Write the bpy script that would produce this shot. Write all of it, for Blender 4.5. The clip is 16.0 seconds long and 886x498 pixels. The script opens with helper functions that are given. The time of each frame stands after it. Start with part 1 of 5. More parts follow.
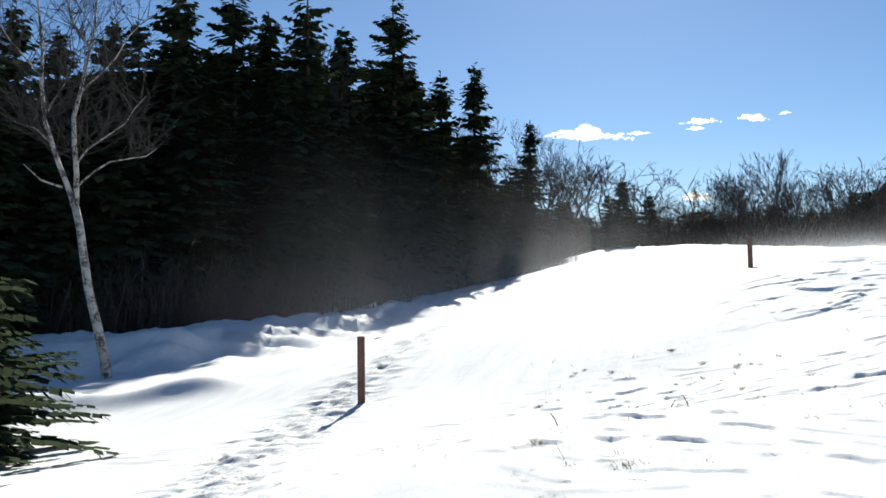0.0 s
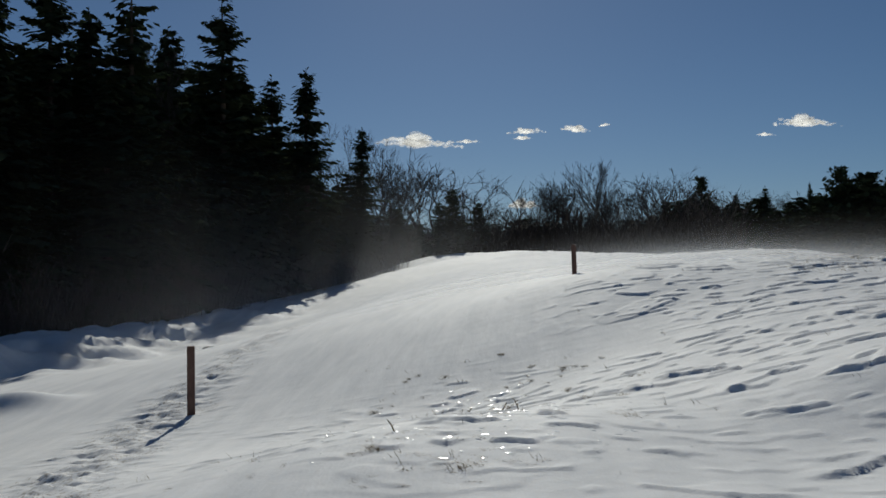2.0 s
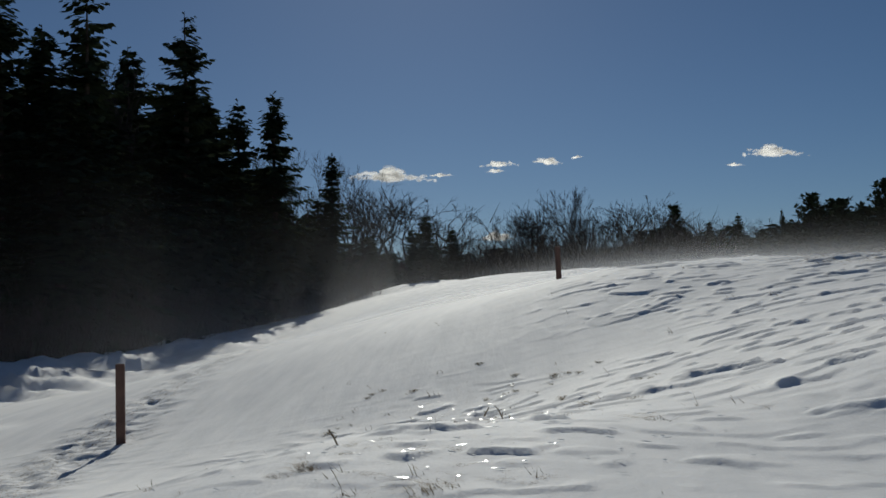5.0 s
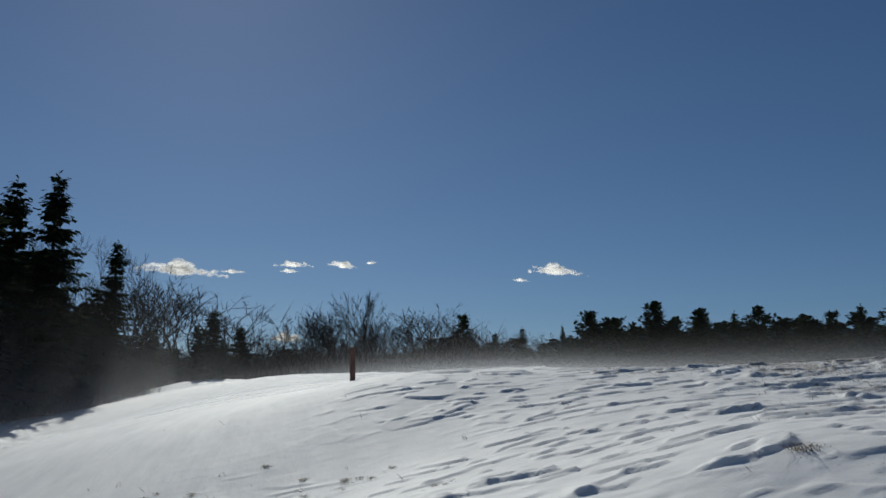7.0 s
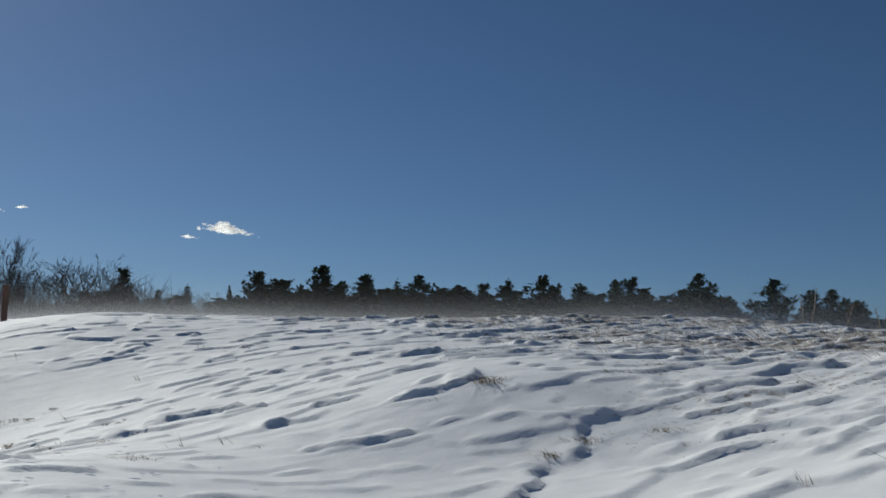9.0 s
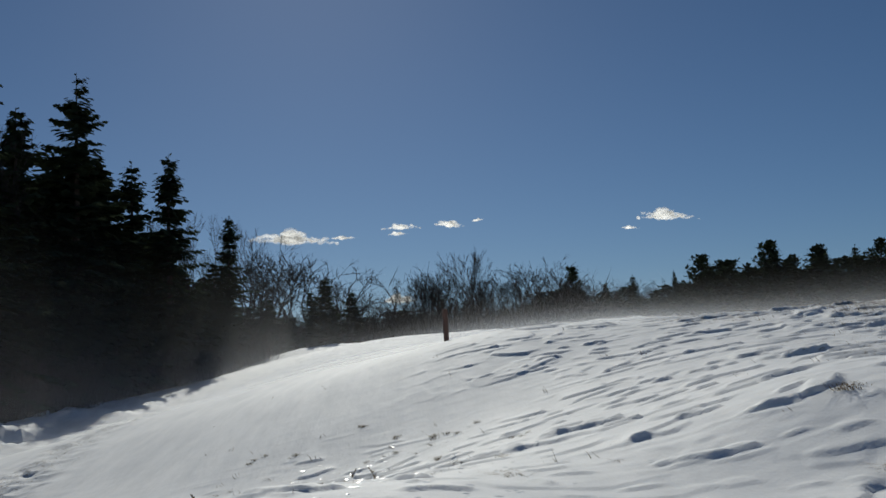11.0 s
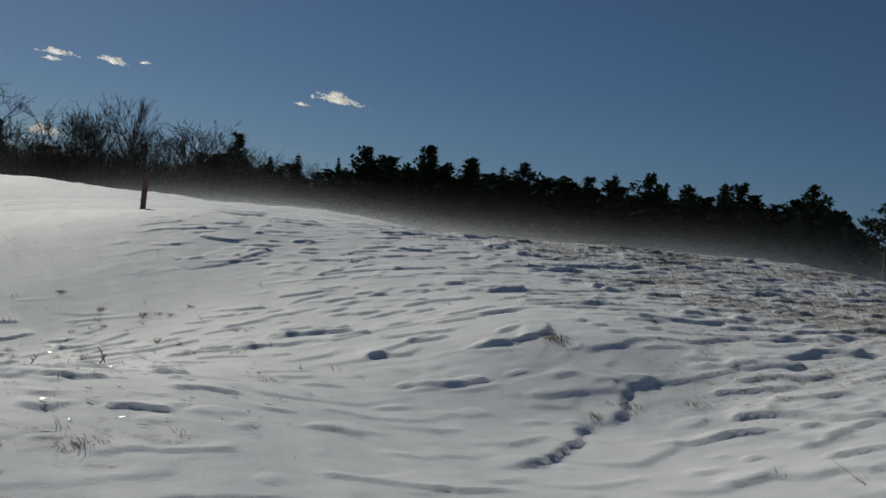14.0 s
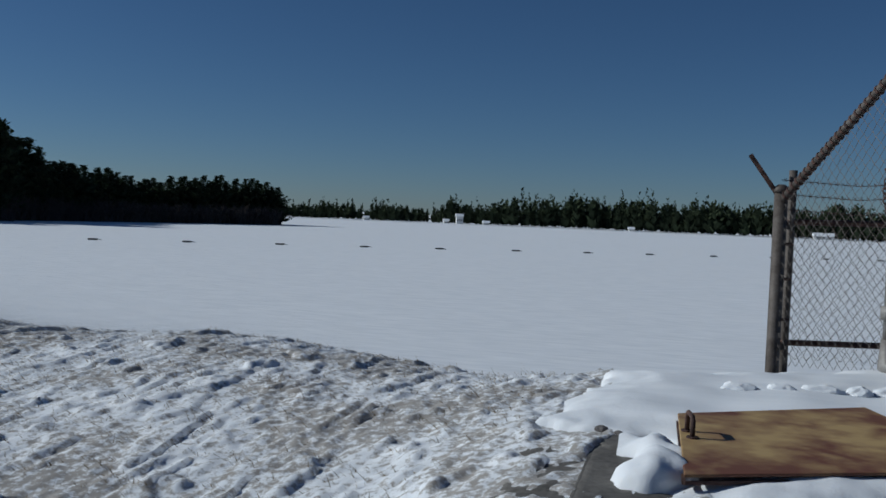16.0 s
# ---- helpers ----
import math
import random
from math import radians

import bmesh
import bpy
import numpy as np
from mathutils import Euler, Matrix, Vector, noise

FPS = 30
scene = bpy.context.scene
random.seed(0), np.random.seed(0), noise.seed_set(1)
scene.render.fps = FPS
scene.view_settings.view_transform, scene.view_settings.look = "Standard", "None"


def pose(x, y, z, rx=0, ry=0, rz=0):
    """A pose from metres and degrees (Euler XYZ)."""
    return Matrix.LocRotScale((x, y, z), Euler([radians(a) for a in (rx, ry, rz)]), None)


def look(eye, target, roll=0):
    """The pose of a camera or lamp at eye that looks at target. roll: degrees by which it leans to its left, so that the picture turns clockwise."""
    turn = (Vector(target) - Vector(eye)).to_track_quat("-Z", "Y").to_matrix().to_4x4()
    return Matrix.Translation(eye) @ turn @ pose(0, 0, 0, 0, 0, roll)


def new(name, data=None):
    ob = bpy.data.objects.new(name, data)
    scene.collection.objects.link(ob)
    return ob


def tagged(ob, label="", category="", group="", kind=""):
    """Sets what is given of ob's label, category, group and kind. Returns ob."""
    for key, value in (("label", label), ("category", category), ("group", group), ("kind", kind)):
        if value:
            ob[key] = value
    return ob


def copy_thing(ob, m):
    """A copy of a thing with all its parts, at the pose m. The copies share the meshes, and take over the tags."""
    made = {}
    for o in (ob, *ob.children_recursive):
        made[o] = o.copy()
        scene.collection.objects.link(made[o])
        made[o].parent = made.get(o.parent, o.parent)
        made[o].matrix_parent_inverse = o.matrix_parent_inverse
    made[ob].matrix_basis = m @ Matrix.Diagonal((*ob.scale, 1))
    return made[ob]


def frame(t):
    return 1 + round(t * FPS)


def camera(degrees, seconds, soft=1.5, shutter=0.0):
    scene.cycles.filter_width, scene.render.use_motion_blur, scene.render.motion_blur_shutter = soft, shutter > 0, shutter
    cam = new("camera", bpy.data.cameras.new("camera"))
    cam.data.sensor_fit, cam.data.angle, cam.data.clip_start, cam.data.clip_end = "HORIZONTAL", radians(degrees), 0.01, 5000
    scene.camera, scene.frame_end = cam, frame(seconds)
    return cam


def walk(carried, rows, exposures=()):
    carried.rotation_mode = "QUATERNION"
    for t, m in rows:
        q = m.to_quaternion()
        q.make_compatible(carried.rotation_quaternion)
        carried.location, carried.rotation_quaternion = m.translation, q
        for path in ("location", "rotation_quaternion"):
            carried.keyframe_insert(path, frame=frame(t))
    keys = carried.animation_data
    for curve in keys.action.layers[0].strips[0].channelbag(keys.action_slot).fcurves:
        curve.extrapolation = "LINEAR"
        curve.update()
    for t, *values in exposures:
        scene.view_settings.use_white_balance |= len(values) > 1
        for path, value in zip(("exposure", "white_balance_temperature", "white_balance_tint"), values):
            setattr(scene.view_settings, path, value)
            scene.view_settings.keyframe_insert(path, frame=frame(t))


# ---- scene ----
# ---- camera and walk ----
cam = camera(49.98, 16.0, soft=1.6)


def aim(x, y, z, az, el, roll):
    """A camera pose from a place, a compass bearing, a height angle and a roll, in degrees."""
    a, e = radians(az), radians(el)
    d = Vector((math.sin(a) * math.cos(e), math.cos(a) * math.cos(e), math.sin(e)))
    return look((x, y, z), Vector((x, y, z)) + d * 10, roll)


ROWS = [
    (0, 1.512, 0.185, 0.419, -107.36, 1.29, -0.52),
    (0.5, 1.470, 0.141, 0.411, -96.76, 3.41, -0.35),
    (1, 1.622, 0.167, 0.421, -95.81, 1.19, -1.25),
    (1.5, 1.603, 0.174, 0.445, -96.85, 2.04, 0.89),
    (2, 1.587, 0.165, 0.435, -97.22, 1.54, -0.78),
    (2.5, 1.631, 0.181, 0.449, -97.28, 1.71, 0.57),
    (3, 1.625, 0.205, 0.445, -97.67, 1.04, -0.11),
    (3.2, 1.384, 0.463, 0.522, -97.11, 3.61, -1.71),
    (5.3, -0.002, 0.010, 0.041, -95.22, 3.46, -1.29),
    (5.5, 0.006, 0.071, 0.051, -95.07, 3.44, -0.61),
    (6, 0.034, 0.086, 0.056, -93.87, 4.09, -0.95),
    (6.5, 0.037, 0.168, 0.073, -92.15, 5.76, -1.02),
    (7, -0.214, -0.038, 0.036, -83.06, 9.61, 0.36),
    (7.2, -0.326, -0.147, 0.092, -70.97, 11.15, 2.91),
    (7.3, -0.315, -0.147, 0.050, -64.82, 12.04, 3.49),
    (7.5, -0.261, -0.084, 0.031, -56.52, 13.05, 5.33),
    (7.7, -0.295, -0.065, 0.022, -55.64, 12.54, 5.96),
    (8, -0.389, -0.096, -0.078, -56.31, 10.85, 6.85),
    (8.4, -0.388, -0.117, -0.092, -57.56, 11.25, 3.54),
    (8.5, -0.397, -0.127, -0.106, -57.87, 11.08, 3.56),
    (9, -0.408, -0.159, -0.122, -63.19, 7.65, 1.41),
    (9.2, -0.462, -0.143, -0.106, -68.69, 6.29, -0.08),
    (11.3, 0.220, 0.259, 0.060, -92.05, 6.37, -1.37),
    (11.5, 0.212, 0.208, 0.056, -94.19, 5.49, -0.68),
    (12, 0.091, 0.087, 0.036, -100.70, 4.50, -2.01),
    (12.5, -0.000, 0.000, -0.000, -108.74, 3.90, -2.09),
    (13, -0.030, -0.017, -0.016, -111.80, 2.23, 0.58),
    (13.4, 0.030, 0.075, 0.023, -110.56, 0.87, -0.29),
    (13.5, 0.039, 0.093, -0.007, -106.42, 0.30, 1.31),
    (13.6, 0.099, 0.096, -0.005, -98.83, 0.41, 3.32),
    (13.8, 0.366, -0.417, 0.171, -84.20, 1.79, 5.64),
    (14, 0.426, -0.482, 0.306, -68.96, 0.19, 6.66),
    (14.2, 0.483, -0.359, 0.688, -57.92, -0.91, 2.57),
    (14.5, 0.448, -0.166, 1.100, -42.89, -1.33, -0.54),
    (14.8, 0.287, -0.079, 1.312, -25.07, 1.49, 0.14),
    (15, 0.224, 0.300, 1.279, -13.62, 4.21, 2.43),
    (15.3, 0.145, 0.584, 1.366, -9.01, 0.52, 2.00),
    (15.6, -0.127, 0.736, 1.459, -15.07, 0.53, 1.89),
    (16, -0.446, 0.947, 1.631, -14.49, -2.07, 2.38),
]
EXPOSURES = [
    (0.0, 1.17, 6120, 5), (0.2, 0.50, 6120, 5), (0.5, -0.03, 6070, 5), (0.9, -0.21, 6070, 5), (3.2, -0.31, 6120, 5), (5.3, -0.36, 6120, 5), (7.0, -0.17, 5970, 5), (7.6, -0.22, 5920, 5), (8.3, 0.09, 5920, 5), (9.2, -0.10, 5920, 5),
    (11.3, -0.15, 6070, 5), (12.3, -0.06, 6070, 5), (13.1, 0.14, 6170, 5), (13.5, 0.15, 6170, 5), (14.0, -0.55, 6230, 5), (14.5, -0.36, 5760, 5), (15.0, -0.25, 5320, 5), (16.0, -0.30, 5370, 5),
]
walk(cam, [(r[0], aim(*r[1:])) for r in ROWS], EXPOSURES)

# ---- daylight ----
SUN_AZ, SUN_EL = -97.5, 28.5
world = bpy.data.worlds.new("winter_sky")
scene.world = world
world.use_nodes = True
wn = world.node_tree.nodes
wl = world.node_tree.links
bg = wn["Background"]
sky = wn.new("ShaderNodeTexSky")
sky.sky_type = "NISHITA"
sky.sun_disc = False
sky.sun_elevation = radians(SUN_EL)
sky.sun_rotation = radians(SUN_AZ)
sky.altitude = 300
sky.air_density = 0.8
sky.dust_density = 0.15
sky.ozone_density = 5.0
wl.new(sky.outputs[0], bg.inputs[0])
bg.inputs[1].default_value = 0.040
sun = new("sun", bpy.data.lights.new("sun", "SUN"))
sun.data.energy = 3.7
sun.data.angle = radians(0.53)
sun.data.color = (1.0, 0.925, 0.80)
s_az, s_el = radians(SUN_AZ), radians(SUN_EL)
sun_dir = Vector((math.sin(s_az) * math.cos(s_el), math.cos(s_az) * math.cos(s_el), math.sin(s_el)))
sun.matrix_world = look((0, 0, 60), Vector((0, 0, 60)) - sun_dir)

# ---- materials ----
WIND = 80.0  # the bearing of the drifts, from the x axis


def material(name, colour, rough=0.8, dark=None, scale=4.0, fine=40.0, bump=0.3, metal=0.0, depth=0.01, island=0.0, spread=(0.35, 0.65)):
    """A surface with two scales of variation in colour and a fine relief."""
    m = bpy.data.materials.new(name)
    m.use_nodes = True
    n, l = m.node_tree.nodes, m.node_tree.links
    b = n["Principled BSDF"]
    b.inputs["Roughness"].default_value = rough
    b.inputs["Metallic"].default_value = metal
    tex = n.new("ShaderNodeTexCoord")
    big, small = n.new("ShaderNodeTexNoise"), n.new("ShaderNodeTexNoise")
    for t, s, d in ((big, scale, 4), (small, fine, 3)):
        t.inputs["Scale"].default_value = s
        t.inputs["Detail"].default_value = d
        l.new(tex.outputs["Object"], t.inputs["Vector"])
    mix = n.new("ShaderNodeMath")
    mix.operation = "MULTIPLY_ADD"
    mix.inputs[1].default_value = 0.35
    l.new(small.outputs[0], mix.inputs[0])
    scaled = n.new("ShaderNodeMath")
    scaled.operation = "MULTIPLY"
    scaled.inputs[1].default_value = 0.65
    l.new(big.outputs[0], scaled.inputs[0])
    l.new(scaled.outputs[0], mix.inputs[2])
    value = mix.outputs[0]
    if island:
        g = n.new("ShaderNodeNewGeometry")
        add = n.new("ShaderNodeMath")
        add.operation = "MULTIPLY_ADD"
        add.inputs[1].default_value = island
        l.new(g.outputs["Random Per Island"], add.inputs[0])
        l.new(value, add.inputs[2])
        value = add.outputs[0]
    ramp = n.new("ShaderNodeValToRGB")
    d = dark if dark else tuple(c * 0.6 for c in colour)
    ramp.color_ramp.elements[0].position, ramp.color_ramp.elements[1].position = spread
    ramp.color_ramp.elements[0].color = (*d, 1)
    ramp.color_ramp.elements[1].color = (*colour, 1)
    l.new(value, ramp.inputs[0])
    l.new(ramp.outputs[0], b.inputs["Base Color"])
    bp = n.new("ShaderNodeBump")
    bp.inputs["Strength"].default_value = bump
    bp.inputs["Distance"].default_value = depth
    l.new(small.outputs[0], bp.inputs["Height"])
    l.new(bp.outputs[0], b.inputs["Normal"])
    return m


def snow_material(name, rough=0.75, streaks=0.0, crust=0.0):
    """Wind-packed snow: bright, faintly blue in its hollows, with drift streaks, dirt and crystals in its relief."""
    m = bpy.data.materials.new(name)
    m.use_nodes = True
    n, l = m.node_tree.nodes, m.node_tree.links
    b = n["Principled BSDF"]
    b.inputs["Roughness"].default_value = rough
    b.inputs["Specular IOR Level"].default_value = 0.12
    b.inputs["Subsurface Weight"].default_value = 0.4
    b.inputs["Subsurface Radius"].default_value = (1.0, 0.95, 0.9)
    b.inputs["Subsurface Scale"].default_value = 0.025
    tex = n.new("ShaderNodeTexCoord")
    turn = n.new("ShaderNodeMapping")
    turn.inputs["Rotation"].default_value = (0, 0, radians(-WIND))
    turn.inputs["Scale"].default_value = (0.35, 1.6, 1.0)
    l.new(tex.outputs["Object"], turn.inputs["Vector"])
    drift, grain = n.new("ShaderNodeTexNoise"), n.new("ShaderNodeTexNoise")
    drift.inputs["Scale"].default_value, drift.inputs["Detail"].default_value = 2.2, 6
    grain.inputs["Scale"].default_value, grain.inputs["Detail"].default_value = 45, 4
    l.new(turn.outputs[0], drift.inputs["Vector"])
    l.new(tex.outputs["Object"], grain.inputs["Vector"])
    ramp = n.new("ShaderNodeValToRGB")
    ramp.color_ramp.elements[0].position, ramp.color_ramp.elements[1].position = 0.3, 0.7
    ramp.color_ramp.elements[0].color = (0.72, 0.73, 0.75, 1)
    ramp.color_ramp.elements[1].color = (0.86, 0.86, 0.87, 1)
    l.new(drift.outputs[0], ramp.inputs[0])
    colour = ramp.outputs[0]
    if streaks:
        dirt = n.new("ShaderNodeAttribute")
        dirt.attribute_name = "dirt"
        spots = n.new("ShaderNodeTexNoise")
        spots.inputs["Scale"].default_value, spots.inputs["Detail"].default_value = 19.0, 6
        spots.inputs["Roughness"].default_value = 0.7
        l.new(tex.outputs["Object"], spots.inputs["Vector"])
        mul = n.new("ShaderNodeMath")
        mul.operation = "MULTIPLY_ADD"
        mul.inputs[1].default_value = 0.41
        l.new(dirt.outputs["Fac"], mul.inputs[0])
        l.new(spots.outputs[0], mul.inputs[2])
        pick = n.new("ShaderNodeValToRGB")
        pick.color_ramp.elements[0].position, pick.color_ramp.elements[1].position = 0.80, 0.92
        pick.color_ramp.elements[0].color = (0, 0, 0, 1)
        pick.color_ramp.elements[1].color = (streaks, streaks, streaks, 1)
        l.new(mul.outputs[0], pick.inputs[0])
        mix = n.new("ShaderNodeMix")
        mix.data_type = "RGBA"
        mix.inputs[7].default_value = (0.215, 0.175, 0.13, 1)
        l.new(pick.outputs[0], mix.inputs[0])
        l.new(colour, mix.inputs[6])
        colour = mix.outputs[2]
    l.new(colour, b.inputs["Base Color"])
    b1, b2 = n.new("ShaderNodeBump"), n.new("ShaderNodeBump")
    b1.inputs["Strength"].default_value, b1.inputs["Distance"].default_value = 0.5, 0.03
    b2.inputs["Strength"].default_value, b2.inputs["Distance"].default_value = 0.35, 0.006
    l.new(drift.outputs[0], b1.inputs["Height"])
    l.new(grain.outputs[0], b2.inputs["Height"])
    l.new(b1.outputs[0], b2.inputs["Normal"])
    l.new(b2.outputs[0], b.inputs["Normal"])
    return m


SNOW = snow_material("wind_packed_snow", streaks=0.75)
LAKE = snow_material("lake_snow", rough=0.8)
NEEDLES = material("spruce_needles", (0.055, 0.070, 0.040), 0.75, (0.025, 0.032, 0.020), 1.2, 20, 0.2, island=0.25)
PINE = material("pine_needles", (0.055, 0.072, 0.040), 0.75, (0.026, 0.034, 0.020), 1.0, 20, 0.2, island=0.25)
BARK = material("dark_bark", (0.10, 0.08, 0.065), 0.9, (0.04, 0.032, 0.027), 3, 30, 0.6)
GREYBARK = material("grey_bark", (0.10, 0.088, 0.08), 0.95, (0.045, 0.04, 0.037), 3, 30, 0.6)
for dull in (NEEDLES, PINE, BARK, GREYBARK):
    dull.node_tree.nodes["Principled BSDF"].inputs["Specular IOR Level"].default_value = 0.0
BIRCH = material("birch_bark", (0.40, 0.375, 0.34), 0.85, (0.06, 0.05, 0.045), 5.0, 22, 0.6, spread=(0.41, 0.54))
GRASS = material("dry_grass", (0.26, 0.19, 0.10), 0.9, (0.10, 0.07, 0.04), 5, 50, 0.2, island=0.3)
WOOD = material("weathered_post_wood", (0.20, 0.115, 0.085), 0.9, (0.09, 0.05, 0.04), 6, 60, 0.6)
PLATE = material("rusty_plate", (0.44, 0.30, 0.125), 0.6, (0.15, 0.058, 0.03), 1.5, 7, 0.3, spread=(0.40, 0.58))
RUST = material("rusty_steel", (0.14, 0.075, 0.055), 0.75, (0.05, 0.03, 0.026), 8, 70, 0.4, 0.3)
GALV = material("galvanised_steel", (0.33, 0.32, 0.30), 0.62, (0.17, 0.15, 0.135), 7, 60, 0.25, 0.3)
DULL = material("dull_galvanised_steel", (0.15, 0.13, 0.115), 0.7, (0.07, 0.055, 0.045), 9, 60, 0.3, 0.4)
YELLOW = material("worn_yellow_paint", (0.58, 0.43, 0.05), 0.55, (0.26, 0.19, 0.045), 8, 60, 0.25, spread=(0.3, 0.5))
CONCRETE = material("wet_concrete", (0.17, 0.155, 0.135), 0.8, (0.06, 0.052, 0.045), 3, 30, 0.5)
PLASTIC = material("taupe_plastic", (0.078, 0.063, 0.056), 0.5, (0.062, 0.050, 0.045), 3, 160, 0.12, depth=0.002)
RUBBER = material("black_plastic", (0.014, 0.014, 0.015), 0.4, (0.008, 0.008, 0.009), 6, 80, 0.2)
SIGNBLUE = material("sign_blue", (0.028, 0.15, 0.30), 0.45, (0.02, 0.11, 0.23), 5, 60, 0.05)
SIGNWHITE = material("sign_white", (0.75, 0.77, 0.78), 0.5, (0.6, 0.62, 0.63), 8, 60, 0.05)
STONE = material("field_stone", (0.20, 0.18, 0.17), 0.9, (0.08, 0.07, 0.065), 5, 40, 0.6)
BUOY = material("dark_float", (0.10, 0.095, 0.09), 0.7, (0.04, 0.04, 0.04), 5, 40, 0.2)
PAINTWHITE = material("white_house_paint", (0.78, 0.77, 0.74), 0.7, (0.66, 0.65, 0.62), 0.5, 6, 0.1)
GLASS = material("dark_window_glass", (0.03, 0.035, 0.04), 0.1, (0.02, 0.022, 0.025), 1, 5, 0.02)
BRUSH = material("winter_brush", (0.075, 0.058, 0.048), 0.95, (0.032, 0.026, 0.023), 1, 12, 0.3, island=0.3)

# ---- helpers for meshes ----


class Shape:
    """Collects vertices and faces for one mesh."""

    def __init__(self):
        self.v, self.f = [], []

    def add(self, verts, faces):
        k = len(self.v)
        self.v += [tuple(p) for p in verts]
        self.f += [tuple(i + k for i in q) for q in faces]
        return self

    def tube(self, pts, radii, sides=6, cap=True):
        """A bent, tapered tube along pts."""
        pts = [Vector(p) for p in pts]
        if not hasattr(radii, "__len__"):
            radii = [radii] * len(pts)
        ring, last = [], None
        for i, p in enumerate(pts):
            d = (pts[min(i + 1, len(pts) - 1)] - pts[max(i - 1, 0)]).normalized()
            if last is None:
                last = d.orthogonal().normalized()
            u = (last - d * last.dot(d)).normalized()
            last = u
            w = d.cross(u)
            ring += [p + (u * math.cos(2 * math.pi * j / sides) + w * math.sin(2 * math.pi * j / sides)) * radii[i] for j in range(sides)]
        faces = [(i * sides + j, i * sides + (j + 1) % sides, (i + 1) * sides + (j + 1) % sides, (i + 1) * sides + j)
                 for i in range(len(pts) - 1) for j in range(sides)]
        if cap:
            faces += [tuple(range(sides))[::-1], tuple((len(pts) - 1) * sides + j for j in range(sides))]
        return self.add(ring, faces)

    def box(self, m, x, y, z):
        """A box of half sizes x, y, z at the pose m."""
        c = [m @ Vector((sx * x, sy * y, sz * z)) for sz in (-1, 1) for sy in (-1, 1) for sx in (-1, 1)]
        return self.add(c, [(0, 2, 3, 1), (4, 5, 7, 6), (0, 1, 5, 4), (2, 6, 7, 3), (0, 4, 6, 2), (1, 3, 7, 5)])

    def mesh(self, name, mat, smooth=False):
        me = bpy.data.meshes.new(name)
        me.from_pydata(self.v, [], self.f)
        me.materials.append(mat)
        if smooth:
            me.polygons.foreach_set("use_smooth", [True] * len(me.polygons))
        me.update()
        return me


def bevelled(shape, width, segments=2):
    """The same shape with its edges rounded."""
    bm = bmesh.new()
    vs = [bm.verts.new(p) for p in shape.v]
    for q in shape.f:
        bm.faces.new([vs[i] for i in q])
    bmesh.ops.bevel(bm, geom=list(bm.edges), offset=width, segments=segments, affect="EDGES", profile=0.6)
    bm.verts.ensure_lookup_table()
    bm.verts.index_update()
    out = Shape().add([v.co.copy() for v in bm.verts], [[v.index for v in f.verts] for f in bm.faces])
    bm.free()
    return out


def part(name, shape, mat, parent, label="", smooth=False):
    """One mesh object under a thing or a part."""
    ob = new(name, shape.mesh(name, mat, smooth) if isinstance(shape, Shape) else shape)
    ob.parent = parent
    if label:
        ob["label"] = label
    return ob


def thing(name, place, label, category, group=""):
    e = new(name)
    e.empty_display_size = 0.2
    e.matrix_world = place if isinstance(place, Matrix) else Matrix.Translation(place)
    return tagged(e, label, category, group)


# ---- the lie of the land ----
LAKE_Z = -2.9
SPOTS = [
    (0, 0, -0.85), (2.5, 0, -0.85), (-2.7, 3, -0.24), (-4.8, 2.9, -0.06), (-4.8, 2.35, -0.16), (-3.8, 2.1, -0.42), (-5.0, 1.3, -0.40), (-4.8, 0.6, -0.50), (-4.7, -0.6, -0.54), (-7.4, -0.8, -0.90),
    (-10.4, -4.7, -1.37), (-16.9, -13.4, -1.96), (-13.4, 0.33, 0.40), (-11.6, 0.6, 0.34), (-0.9, 4.8, 0.32), (-0.87, 7.8, 0.42), (-2.1, 8.7, 0.29),
    (-4.1, 10.4, 0.01), (-6.2, 9.6, 0.24), (-9.1, 9.4, 0.46), (-11.2, 8.6, 0.58), (-11.8, 7.2, 0.60), (-14.1, 5.1, 0.60), (-14.5, 2.4, 0.50),
    (-17.4, 1, 0.62), (-25, -2.2, 0.72), (-11.7, -10.2, -1.95), (-5.5, -7.5, -1.75), (7, -6, -1.40), (5, 5, 0.30),
    (-25.7, -8.2, -1.45), (-2, 14, -3.40), (-10, 16, -3.40), (-21, 12, -1.50), (-42, 16, -3.30), (10, 14, -3.40),
    (-60, -25, -1.00), (-20, -40, -1.50), (-20.4, 1.6, 0.76), (-18.6, 5.1, 0.80), (-24, 2.7, 0.88), (-33, 0, 1.08), (-44, -2, 1.40),
    (-58, -3, 1.85), (-6.5, 6.5, 0.28), (-3.6, 5.0, 0.14), (-2.1, 3.44, -0.08), (-2.2, 5.2, 0.24), (-30, -4.5, 0.36), (-45, -5.0, 0.70), (-52, 4, 1.3), (-36, -8, -0.9),
]
SP = np.array(SPOTS, dtype=float)


def kernel(r):
    return np.sqrt(r * r + 1.0)


K = kernel(np.hypot(SP[:, None, 0] - SP[None, :, 0], SP[:, None, 1] - SP[None, :, 1])) + np.eye(len(SP)) * 0.02
BIG = np.block([[K, np.ones((len(SP), 1))], [np.ones((1, len(SP))), np.zeros((1, 1))]])
WEIGHT = np.linalg.solve(BIG, np.append(SP[:, 2], 0))
